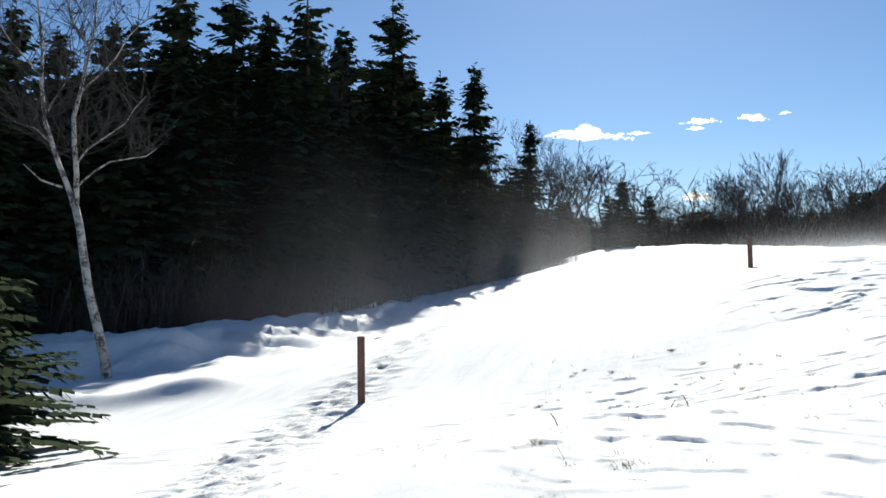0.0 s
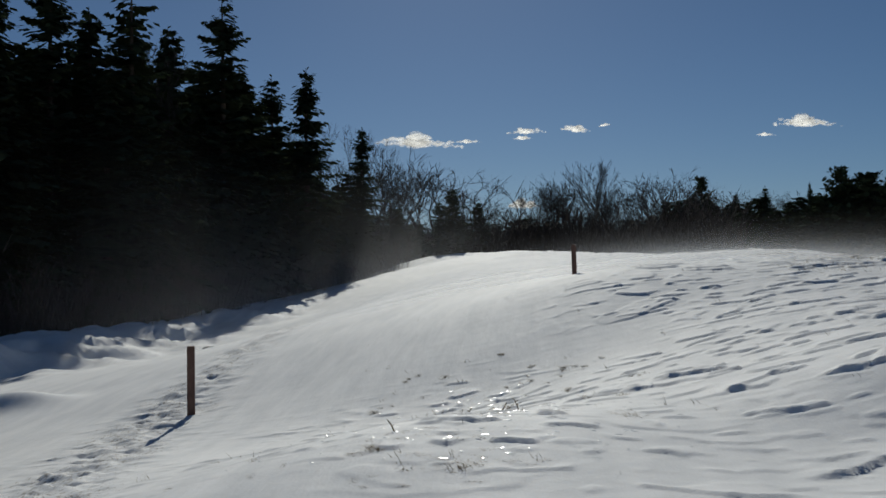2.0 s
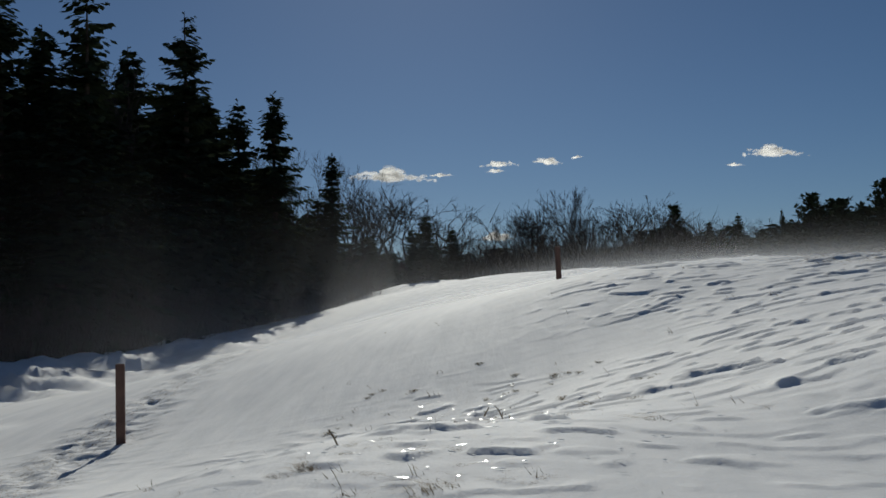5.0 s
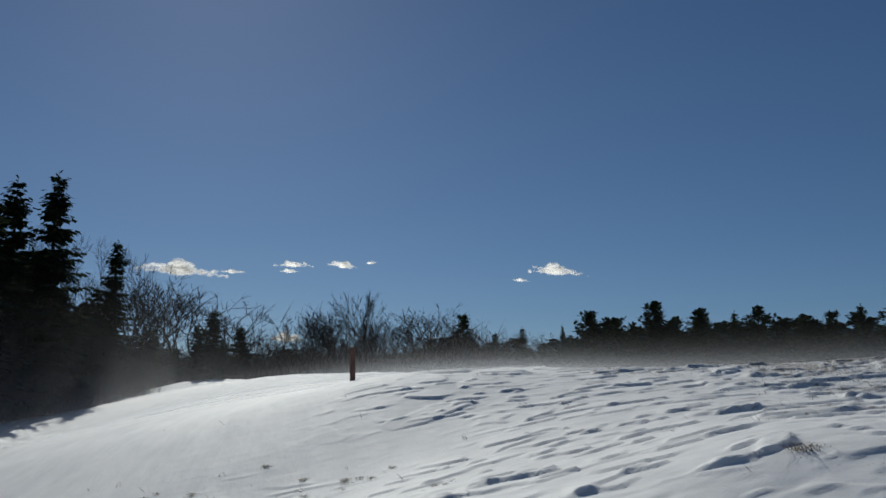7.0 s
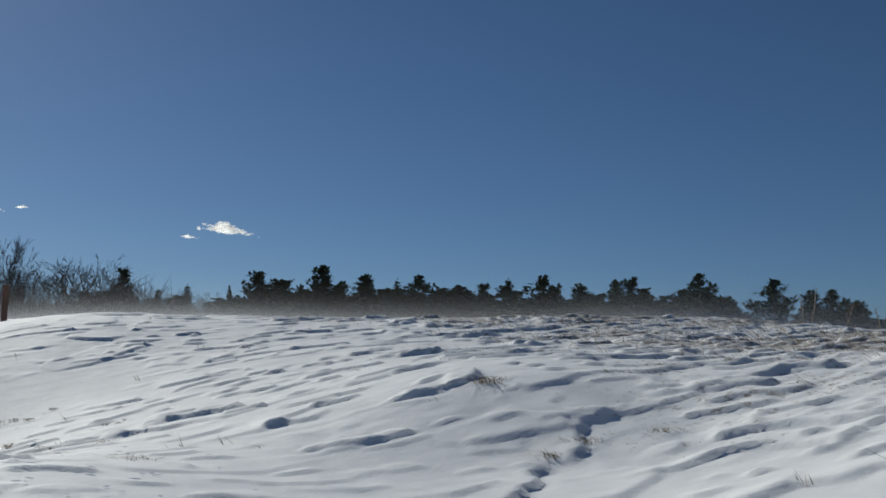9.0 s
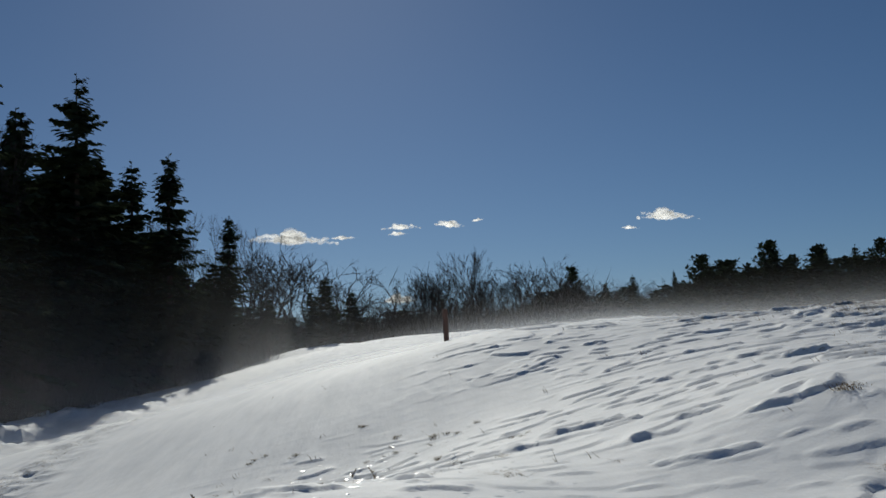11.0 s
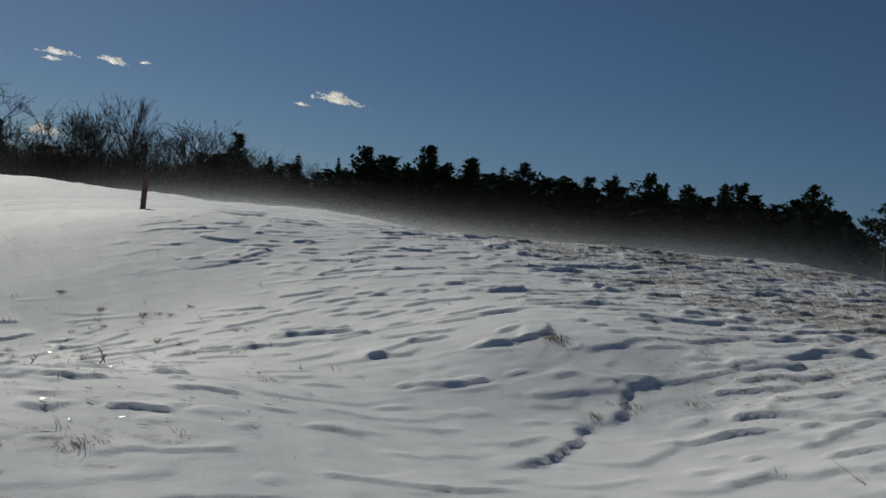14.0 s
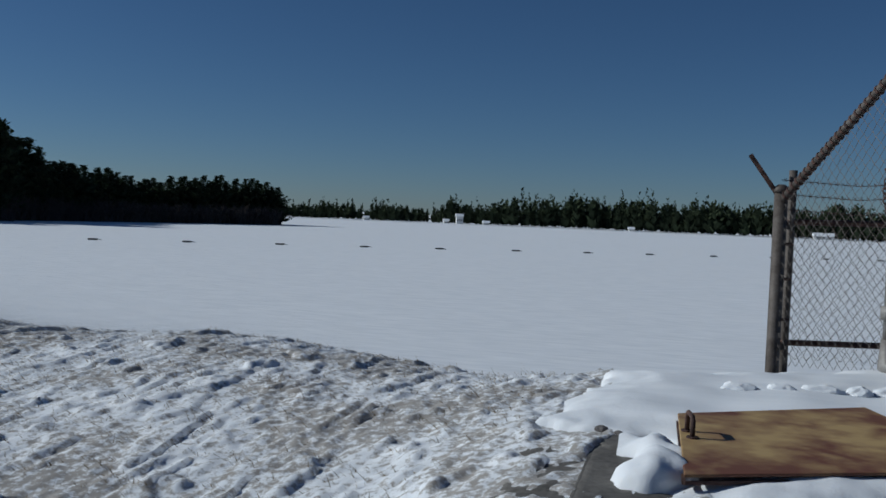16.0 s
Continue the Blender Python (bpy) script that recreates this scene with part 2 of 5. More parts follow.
# the ploughed snow bank along the forest edge: its crest, from the birch into the distance
BANK = np.array([(-11, -21), (-20.3, -17.0), (-21.0, -15.3), (-23.1, -14.4), (-26.5, -14.1), (-29.9, -13.9), (-33.4, -13.5), (-37.6, -13.7), (-42.8, -13.9), (-47.1, -13.5), (-50.9, -12.7), (-53.8, -11.4), (-56.1, -9.9), (-57.3, -8.7), (-60.3, -7.8), (-62.7, -6.0), (-65.9, -3.5), (-69.0, 2.4), (-70.4, 15.0)], dtype=float)
BANK_Z = np.array([-1.4, -1.31, -1.19, -1.16, -1.21, -1.25, -1.08, -0.96, -0.81, -0.58, -0.27, 0.12, 0.6, 0.99, 1.65, 1.89, 1.98, 1.57, 0.63])


def bank_at(x, y):
    """Signed distance across the bank (positive on the forest side) and the height of its crest."""
    best = np.full(x.shape, 1e9)
    side, top = np.zeros(x.shape), np.zeros(x.shape)
    for i in range(len(BANK) - 1):
        a, b = BANK[i], BANK[i + 1]
        d = b - a
        s = np.clip(((x - a[0]) * d[0] + (y - a[1]) * d[1]) / (d @ d), 0, 1)
        px, py = x - a[0] - s * d[0], y - a[1] - s * d[1]
        r = np.hypot(px, py)
        cross = d[0] * py - d[1] * px
        near = r < best
        best = np.where(near, r, best)
        side = np.where(near, np.sign(cross) * r, side)
        top = np.where(near, BANK_Z[i] + s * (BANK_Z[i + 1] - BANK_Z[i]), top)
    return side, top


def smooth(a, b, x):
    t = np.clip((x - a) / (b - a), 0, 1)
    return t * t * (3 - 2 * t)


def value_noise(x, y, seed):
    """Smooth noise between -1 and 1 on the plan."""
    xi, yi = np.floor(x).astype(np.int64), np.floor(y).astype(np.int64)
    xf, yf = x - xi, y - yi
    u, v = xf * xf * xf * (xf * (xf * 6 - 15) + 10), yf * yf * yf * (yf * (yf * 6 - 15) + 10)

    def h(i, j):
        k = (i * 374761393 + j * 668265263 + seed * 974634541) & 0x7FFFFFFF
        k = ((k ^ (k >> 13)) * 1274126177) & 0x7FFFFFFF
        ang = ((k ^ (k >> 16)) & 0xFFFF) / 65536.0 * 2 * np.pi
        return np.cos(ang), np.sin(ang)

    def g(i, j, dx, dy):
        c, s = h(xi + i, yi + j)
        return c * dx + s * dy

    a = g(0, 0, xf, yf) * (1 - u) + g(1, 0, xf - 1, yf) * u
    b = g(0, 1, xf, yf - 1) * (1 - u) + g(1, 1, xf - 1, yf - 1) * u
    return (a * (1 - v) + b * v) * 1.5


def made_ground(x, y):
    away = np.hypot(np.maximum(np.abs(x - 0.9) - 1.75, 0), np.maximum(np.abs(y - 5.8) - 1.85, 0))
    return smooth(0, 1, 1 - away / 1.25)


def land(x, y):
    """The smooth height of the ground."""
    x, y = np.asarray(x, dtype=float), np.asarray(y, dtype=float)
    z = np.full(x.shape, WEIGHT[-1])
    for k in range(len(SP)):
        z = z + WEIGHT[k] * kernel(np.hypot(x - SP[k, 0], y - SP[k, 1]))
    side, top = bank_at(x, y)
    lift = smooth(-3.4, -0.3, side)
    z = z * (1 - lift) + (top + 0.05 * value_noise(x * 0.7, y * 0.7, 5)) * lift
    z = np.where(side > 0, top * (1 - smooth(2, 14, side)) - 2.9 * smooth(2, 14, side), z) - 0.35 * smooth(0.6, 3.0, side)
    # a low ploughed ridge at the foot of the birch
    ridge = np.exp(-((x + 13.0 + 0.25 * np.sin(y * 1.3)) / 0.55) ** 2) * smooth(-14.5, -12.5, y) * (1 - smooth(-9.2, -7.4, y))
    z = z + ridge * (0.26 + 0.10 * value_noise(x * 0.8, y * 1.1, 6))
    # made ground round the slab by the gate
    made = made_ground(x, y)
    level = 0.485 + 0.05 * (1 - smooth(-0.7, 0.3, x)) * (1 - smooth(-0.12, 0.06, y - (4.12 + 0.42 * (x + 0.85)))) + 0.05 * smooth(-0.12, 0.06, y - (4.12 + 0.42 * (x + 0.85)))
    z = z * (1 - made) + level * made
    return np.maximum(z, LAKE_Z - 0.5)


def roughness(x, y):
    """How far the wind has cut the surface into plates: 0 on the smooth drift, 1 on the hill."""
    path = 1 - smooth(0.0, 3.0, y - (-0.9 + 0.10 * (x + 10)) + 0.8 * value_noise(x * 0.4, y * 0.4, 9))
    far = smooth(6.5, 9.5, -x)
    return 1 - np.clip(path * np.maximum(far, 0.55), 0, 1) * 0.97


def lips(a, b, pitch, wander, length, seed, sharp):
    """Wind-cut lips: each rises sharply on one side and thins out gently behind, and ends after a while."""
    p = b / pitch + wander * value_noise(a / pitch * 0.30, b / pitch * 0.55, seed) + 0.20 * value_noise(a / pitch * 1.0, b / pitch * 1.1, seed + 1)
    k = np.floor(p)
    f = p - k
    saw = smooth(0.0, sharp, f) * (1 - f) ** 1.2
    keep = value_noise(a / length * 0.85 + 7.3 * k, b / length * 0.9 + 3.1 * k, seed + 2) + 0.30 * value_noise(a / length * 2.1 + 1.7 * k, b / length * 2.0, seed + 3)
    return saw, keep


LEDGE = ((-4.15, 2.75), (-3.95, 2.38), (-3.78, 2.22), (-3.66, 2.02), (-3.50, 1.86), (-3.30, 1.52), (-3.12, 1.28))


def ledge(x, y):
    """A broken edge of crust on the slope: a jagged drop that faces the lake end of the walk."""
    line = np.interp(-y, [-q[1] for q in LEDGE], [q[0] for q in LEDGE]) + 0.13 * value_noise(y * 4.0, y * 0 + 0.5, 63) + 0.06 * value_noise(y * 13.0, x * 3.0, 64)
    d = line - x
    along = smooth(1.25, 1.5, y) * (1 - smooth(2.5, 2.8, y)) * smooth(-0.55, -0.1, value_noise(y * 3.1, y * 0 + 2.5, 65) + 0.2)
    return along * (0.026 * smooth(-0.012, 0.018, d) * np.exp(-np.maximum(d, 0) / 0.30) - 0.004 * np.exp(-(((d + 0.05) / 0.06) ** 2)))


def relief(x, y):
    """Wind-cut lips, broken crust and ripples of the snow."""
    w = math.radians(WIND)
    a, b = x * math.cos(w) + y * math.sin(w), -x * math.sin(w) + y * math.cos(w)
    hill = smooth(1.6, 4.4, y + 0.25 * x * smooth(0, 4, -x) * 0.4)
    patch = smooth(-0.52, 0.05, value_noise(x * 0.40, y * 0.40, 61) + 0.75 * hill)
    turf = np.exp(-((y + 0.5 - 0.12 * (x + 6)) / 0.95) ** 2) * smooth(2.8, 4.0, -x) * (1 - smooth(8, 10, -x))
    r = roughness(x, y) * patch
    long_, keep1 = lips(a, b, 0.54, 1.0, 0.55, 11, 0.045)
    short, keep2 = lips(a, b, 0.25, 1.0, 0.32, 21, 0.09)
    tiny, keep3 = lips(a, b, 0.13, 0.9, 0.19, 81, 0.2)
    step = 0.030 * long_ * smooth(0.0, 0.10, keep1 - 0.16)
    step = step + 0.022 * short * smooth(0.0, 0.08, keep2 - 0.14 + 0.08 * hill)
    step = step + 0.012 * tiny * smooth(0.0, 0.10, keep3 + 0.02) * hill
    fine = 0.004 * value_noise(a * 2.2, b * 6.0, 31) + (0.002 + 0.004 * hill) * value_noise(a * 7, b * 13, 32)
    fine = fine + hill * (0.010 * (0.4 - 1.6 * np.abs(value_noise(a * 3.0, b * 6.5, 33))) + 0.007 * (0.4 - 1.6 * np.abs(value_noise(a * 6.5, b * 13.0, 34))))
    side, top = bank_at(x, y)
    flank = smooth(-5, -2, side) * (1 - smooth(0.3, 1.5, side))
    flutes = smooth(-3.0, -1.6, side) * (1 - smooth(-0.5, 0.2, side)) * 0.06 * (1 - 2.4 * np.abs(value_noise(x * 0.75 + 1.0 * y, y * 0.22 - 0.2 * x, 48)))
    lumps = flutes + flank * (1 - 0.75 * smooth(36, 54, np.hypot(x, y))) * (0.20 * value_noise(x * 1.25 + 0.9 * y, y * 0.3 - 0.2 * x, 43) + 0.14 * value_noise(x * 0.55, y * 1.1, 41) + 0.12 * value_noise(x * 1.3 + y, y * 1.6, 42))
    rut = np.exp(-((y - np.interp(-x, (3, 5, 7, 10.2, 17, 28), (-2.8, -3.7, -4.5, -5.2, -5.9, -6.6))) / 0.8) ** 2) * smooth(2.6, 4, -x) * (1 - smooth(20, 30, -x))
    step = step + rut * (0.05 * value_noise(x * 3.1, y * 4.2, 44) + 0.03 * value_noise(x * 7, y * 7, 45)) * (1 - r)
    front = made_ground(x, y) * (1 - smooth(-0.25, 0.05, y - (4.12 + 0.42 * (x + 0.85)))) + 0.2 * made_ground(x, y) * smooth(0.75, 1.0, -x)
    step = step + front * (0.022 * value_noise(x * 4.3, y * 4.3, 46) + 0.022 * value_noise(x * 9, y * 9, 47))
    return step * np.maximum(np.maximum(r, rut), front) + turf * 0.016 * short * smooth(0.0, 0.10, keep2 - 0.10) + ledge(x, y) + fine * (0.35 + 0.65 * r) + lumps + 0.03 * value_noise(x * 0.45, y * 0.45, 51)


def ground_z(x, y):
    return float(land(x, y) + relief(np.asarray(x, dtype=float), np.asarray(y, dtype=float)))


def graded(lo, a, b, hi, step, grow, grow_up):
    """Grid lines that are close from a to b and widen outwards."""
    mid = list(np.arange(a, b, step))
    out, s, p = [], step, a
    while p > lo:
        s *= grow
        p -= s
        out.append(p)
    up, s, p = [], step, mid[-1]
    while p < hi:
        s *= grow_up
        p += s
        up.append(p)
    return np.array(out[::-1] + mid + up)


GX = graded(-120, -11, 0.4, 40, 0.024, 1.018, 1.05)
GY = graded(-90, -1.2, 9.0, 40, 0.024, 1.018, 1.04)


def grid_mesh(name, gx, gy, z, mat):
    nx, ny = len(gx), len(gy)
    co = np.empty((ny, nx, 3))
    co[..., 0], co[..., 1], co[..., 2] = gx[None, :], gy[:, None], z
    i = (np.arange(ny - 1)[:, None] * nx + np.arange(nx - 1)[None, :]).ravel()
    quads = np.stack([i, i + 1, i + nx + 1, i + nx], 1).astype(np.int32)
    me = bpy.data.meshes.new(name)
    me.vertices.add(nx * ny)
    me.vertices.foreach_set("co", co.ravel())
    me.loops.add(len(quads) * 4)
    me.loops.foreach_set("vertex_index", quads.ravel())
    me.polygons.add(len(quads))
    me.polygons.foreach_set("loop_start", np.arange(len(quads), dtype=np.int32) * 4)
    me.polygons.foreach_set("use_smooth", np.ones(len(quads), dtype=bool))
    me.update(calc_edges=True)
    me.materials.append(mat)
    return me


XX, YY = np.meshgrid(GX, GY)
ZZ = land(XX, YY) + relief(XX, YY)
ground_mesh = grid_mesh("ground", GX, GY, ZZ, SNOW)
# bare, wind-swept patches where dry grass and soil show through
track = np.exp(-((YY - np.interp(-XX, (3, 5, 7, 10.2, 17, 28), (-2.8, -3.7, -4.5, -5.2, -5.9, -6.6)) + 0.35 * value_noise(XX * 0.8, YY * 0.8, 71)) / 1.0) ** 2) * smooth(2.6, 4, -XX) * (1 - smooth(20, 30, -XX))
bare = roughness(XX, YY) * (0.15 + 0.85 * smooth(1.2, 4.8, YY + 0.6 * value_noise(XX * 0.6, YY * 0.6, 72))) * smooth(1.0, 2.5, np.hypot(XX, YY))
bare = bare * (0.72 + 0.28 * smooth(-0.3, 0.4, value_noise(XX * 0.9, YY * 0.9, 73)))
bare = np.clip(np.maximum(np.maximum(bare, 0.72 * track), 0.5 * np.exp(-((YY + 0.45 - 0.12 * (XX + 6)) / 0.7) ** 2) * smooth(2.8, 4.0, -XX) * (1 - smooth(8, 11, -XX))), 0, 1)
front_edge = made_ground(XX, YY) * (1 - smooth(-0.1, 0.1, YY - (4.12 + 0.42 * (XX + 0.85)))) * (0.75 + 0.5 * value_noise(XX * 2.2, YY * 2.2, 74))
west_edge = 0.9 * smooth(0.0, 0.4, made_ground(XX, YY)) * smooth(0.75, 0.95, -XX) * (0.8 + 0.4 * value_noise(XX * 1.7, YY * 1.7, 75))
bare = np.clip(np.maximum(np.maximum(bare, 0.9 * front_edge), west_edge), 0, 1.15)
attr = ground_mesh.attributes.new("dirt", "FLOAT", "POINT")
attr.data.foreach_set("value", bare.ravel().astype(np.float32))
ground = tagged(new("ground", ground_mesh), "wind-packed snow over a grassy bank above a lake", "ground", kind="structure")

s = Shape().add([(-4500, -4500, LAKE_Z), (4500, -4500, LAKE_Z), (4500, 4500, LAKE_Z), (-4500, 4500, LAKE_Z)], [(0, 1, 2, 3)])
tagged(new("lake", s.mesh("lake", LAKE)), "frozen lake under flat white snow", "lake", kind="structure")

# ---- trees ----
rng = random.Random(7)


def at(az, d):
    a = radians(az)
    return d * math.sin(a), d * math.cos(a)


def forest_edge(az):
    """How far off the forest begins on a bearing: just behind the crest of the bank."""
    return 3.0 + float(np.interp(az, (-142, -130, -126, -122, -118, -115, -112, -108, -104, -100, -95), (24, 26.5, 26, 27.2, 30, 33, 36, 45, 52.5, 57, 62)))


def spray(shape, p, d, length, droop, rnd, width=0.16):
    """A needle-covered twig: a few narrow leaf-like blades along a drooping line."""
    side = d.cross(Vector((0, 0, 1)))
    side = side.normalized() if side.length > 1e-3 else Vector((1, 0, 0))
    end = p + d * length - Vector((0, 0, droop))
    w = side * length * width + Vector((0, 0, rnd.uniform(-0.06, 0.06) * length))
    shape.add([p - w * 0.25, p + (end - p) * 0.55 + w, end, p + (end - p) * 0.5 - w], [(0, 1, 2, 3)])


def spruce_meshes(seed, height, spread, gaps=0.12, low=0.1, fine=1.0):
    """Trunk and crown of a spruce."""
    rnd = random.Random(seed)
    trunk = Shape().tube([(0, 0, -0.6), (0.03, 0, height * 0.3), (-0.03, 0.03, height * 0.7), (0, 0, height)], [0.021 * height, 0.015 * height, 0.007 * height, 0.01], 7)
    crown = Shape()
    h = height * low
    while h < height * 0.985:
        k = 1 - h / height
        reach = spread * (k ** 0.68) * rnd.uniform(0.7, 1.12) + 0.15
        n = (rnd.randint(5, 7) if k > 0.1 else 4) + (4 if fine < 1 else 0)
        turn = rnd.random() * 6.28
        for i in range(n):
            if rnd.random() < gaps:
                continue
            a = turn + i * 6.283 / n + rnd.uniform(-0.35, 0.35)
            r = reach * rnd.uniform(0.40, 1.2)
            d = Vector((math.cos(a), math.sin(a), 0))
            lift = rnd.uniform(-0.08, 0.12) + 0.25 * (1 - k)
            p0 = Vector((0, 0, h + rnd.uniform(-0.12, 0.12)))
            steps = max(3, int(r / (0.26 * fine)))
            for j in range(steps + 1):
                t = j / steps
                p = p0 + d * r * t + Vector((0, 0, lift * r * t - 0.42 * r * t * t * k + 0.20 * r * max(0, t - 0.7)))
                s = (0.40 + 0.45 * (1 - t)) * min(1.0, 0.35 + r * 0.5) * fine
                for q in (-1, 1):
                    dd = (d * 0.75 + Vector((-d.y, d.x, 0)) * q * rnd.uniform(0.5, 1.0)).normalized()
                    spray(crown, p, dd, s * rnd.uniform(0.7, 1.25), s * rnd.uniform(0.15, 0.6), rnd, 0.42)
                if rnd.random() < 0.6:
                    spray(crown, p, (d + Vector((0, 0, rnd.uniform(-0.6, 0.1)))).normalized(), s * 0.95, 0.15, rnd, 0.45)
        h += max(0.20, 0.021 * height) * fine * rnd.uniform(0.6, 1.4)
    for i in range(5):
        a = rnd.random() * 6.28
        spray(crown, Vector((0, 0, height * (0.93 + 0.015 * i))), Vector((math.cos(a), math.sin(a), 0.9)).normalized(), 0.3, 0.0, rnd, 0.3)
    return trunk.mesh("spruce_trunk", BARK, True), crown.mesh("spruce_crown", NEEDLES)


def pine_meshes(seed, height, spread, clump=6, width=0.28):
    """Trunk with limbs and clumped crown of a white pine."""
    rnd = random.Random(seed)
    trunk = Shape().tube([(0, 0, -0.5), (0.1, 0.05, height * 0.4), (0, 0.1, height * 0.75), (0.1, 0, height * 0.97)], [0.022 * height, 0.016 * height, 0.009 * height, 0.015], 7)
    crown = Shape()
    h = height * 0.03
    while h < height:
        k = h / height
        prof = 1.0 - 0.25 * k if k < 0.55 else 0.86 * ((1.03 - k) / 0.48) ** 1.05
        n = rnd.randint(4, 6)
        turn = rnd.random() * 6.28
        for i in range(n):
            a = turn + i * 6.283 / n + rnd.uniform(-0.4, 0.4)
            r = max(0.35, spread * prof * rnd.uniform(0.55, 1.15))
            d = Vector((math.cos(a), math.sin(a), rnd.uniform(0.2, 0.75)))
            base = Vector((0, 0, h))
            trunk.tube([base, base + d * r], [0.05, 0.012], 3, False)
            for j in range(max(3, int(r / 0.40))):
                t = rnd.uniform(0.08, 1.05)
                c = base + d * r * t + Vector((rnd.uniform(-0.3, 0.3), rnd.uniform(-0.3, 0.3), rnd.uniform(-0.05, 0.3)))
                for q in range(clump):
                    e = Vector((rnd.gauss(0, 1), rnd.gauss(0, 1), rnd.gauss(0.45, 0.6))).normalized()
                    spray(crown, c, e, rnd.uniform(0.5, 1.05) * (1.2 - 0.5 * k), 0.0, rnd, width)
        h += height * 0.042 * rnd.uniform(0.8, 1.2)
    for q in range(16):
        e = Vector((rnd.gauss(0, 0.5), rnd.gauss(0, 0.5), 1)).normalized()
        spray(crown, Vector((0, 0, height * 0.92)), Vector((e.x * 0.6, e.y * 0.6, 1)), 0.5 + 0.6 * rnd.random(), 0.0, rnd, 0.16)
    return trunk.mesh("pine_trunk", BARK, True), crown.mesh("pine_crown", PINE)


def bare_meshes(seed, height, mat, fan=0.55, fork=0.25, stems=1, thick=0.020, depth=6, droop=0.0):
    """Trunk and bare twigs of a leafless tree."""
    rnd = random.Random(seed)
    trunk, twigs = Shape(), Shape()

    def grow(p, d, length, r, level):
        mid = p + d * length * 0.5 + Vector((rnd.uniform(-1, 1), rnd.uniform(-1, 1), 0)) * length * 0.07
        end = p + d * length
        if level <= 3:
            (trunk if level <= 1 else twigs).tube([p, mid, end], [r, r * 0.85, r * 0.70], 6 if level <= 1 else 3, False)
        else:
            twigs.tube([p, end], [r, r * 0.5], 3, False)
        if level >= depth:
            return
        for i in range(2 if rnd.random() < 0.35 else 3):
            a, b = rnd.random() * 6.28, fan * rnd.uniform(0.45, 1.2)
            u = d.orthogonal().normalized()
            w = d.cross(u)
            nd = (d * math.cos(b) + (u * math.cos(a) + w * math.sin(a)) * math.sin(b) + Vector((0, 0, 0.16 - droop * level))).normalized()
            grow(end, nd, length * rnd.uniform(0.58, 0.82), max(0.009, r * 0.60), level + 1)
        if level >= 1:
            a = rnd.random() * 6.28
            nd = (d * 0.4 + Vector((math.cos(a), math.sin(a), 0.3)) * 0.8).normalized()
            grow(mid, nd, length * 0.5, max(0.008, r * 0.4), level + 2)

    for k in range(stems):
        a = rnd.random() * 6.28
        lean = Vector((math.cos(a) * 0.2, math.sin(a) * 0.2, 1)).normalized() if stems > 1 else Vector((0.03, 0.02, 1)).normalized()
        grow(Vector((0, 0, -0.4)) + Vector((math.cos(a), math.sin(a), 0)) * 0.15 * (stems > 1), lean, height * fork, height * thick / stems ** 0.4, 0)
    return trunk.mesh("bare_trunk", mat, True), twigs.mesh("bare_twigs", mat)


def scaled(x, y, z, turn, sx, sz):
    return Matrix.Translation((x, y, z)) @ Matrix.Rotation(turn, 4, "Z") @ Matrix.Diagonal((sx, sx, sz, 1))


def part_mesh(name, me, parent):
    ob = new(name, me)
    ob.parent = parent
    return ob


SPRUCE = [spruce_meshes(s, 14.0, w, g, lo) for s, w, g, lo in ((1, 3.1, 0.22, 0.05), (2, 2.7, 0.24, 0.06), (3, 3.5, 0.26, 0.04), (4, 2.7, 0.26, 0.08))]
TALL = [spruce_meshes(s, 18.0, w, g, lo) for s, w, g, lo in ((5, 4.5, 0.36, 0.10), (6, 4.0, 0.38, 0.12))]
SPARSE = [spruce_meshes(s, 14.0, w, 0.05, 0.04, 1.8) for s, w in ((7, 3.2), (8, 2.7))]
FILL = [spruce_meshes(s, 14.0, w, 0.12, 0.04, 1.45) for s, w in ((41, 3.2), (42, 2.8), (43, 3.5))]
PINES = [pine_meshes(s, 14.0, w) for s, w in ((11, 4.6), (12, 3.9), (13, 5.4), (14, 3.2))]
YOUNG = [pine_meshes(s, 14.0, w, 3, 0.50) for s, w in ((15, 4.4), (16, 3.7), (17, 5.0))]
BARE = [bare_meshes(s, 11.0, GREYBARK, f, fk, st, 0.012, 6) for s, f, fk, st in ((21, 0.60, 0.22, 2), (22, 0.74, 0.22, 1), (23, 0.55, 0.24, 2))]
THIN = [bare_meshes(s, 12.0, GREYBARK, 0.42, 0.30, 1, 0.011, 6) for s in (31, 32)]


def tallest(me):
    return max(v.co.z for v in me.vertices)


BARE_H = [tallest(m[1]) for m in BARE + THIN]


def spruce(az, d, top, variants, base_h, label, turn=None, wide=1.0, group="forest edge spruces"):
    x, y = at(az, d)
    z = ground_z(x, y) - 0.15
    height = d * math.tan(radians(top)) - z
    s = height / base_h
    me = variants[rng.randrange(len(variants))]
    return tree("spruce_tree", me, ("trunk", "crown"), scaled(x, y, z, rng.random() * 6.28 if turn is None else turn, s * wide, s), label, group)


def tree(kind, meshes, names, place, label, group=""):
    t = thing(kind, place, label, "tree", group)
    for nm, me in zip(names, meshes):
        part_mesh(nm, me, t)
    return t


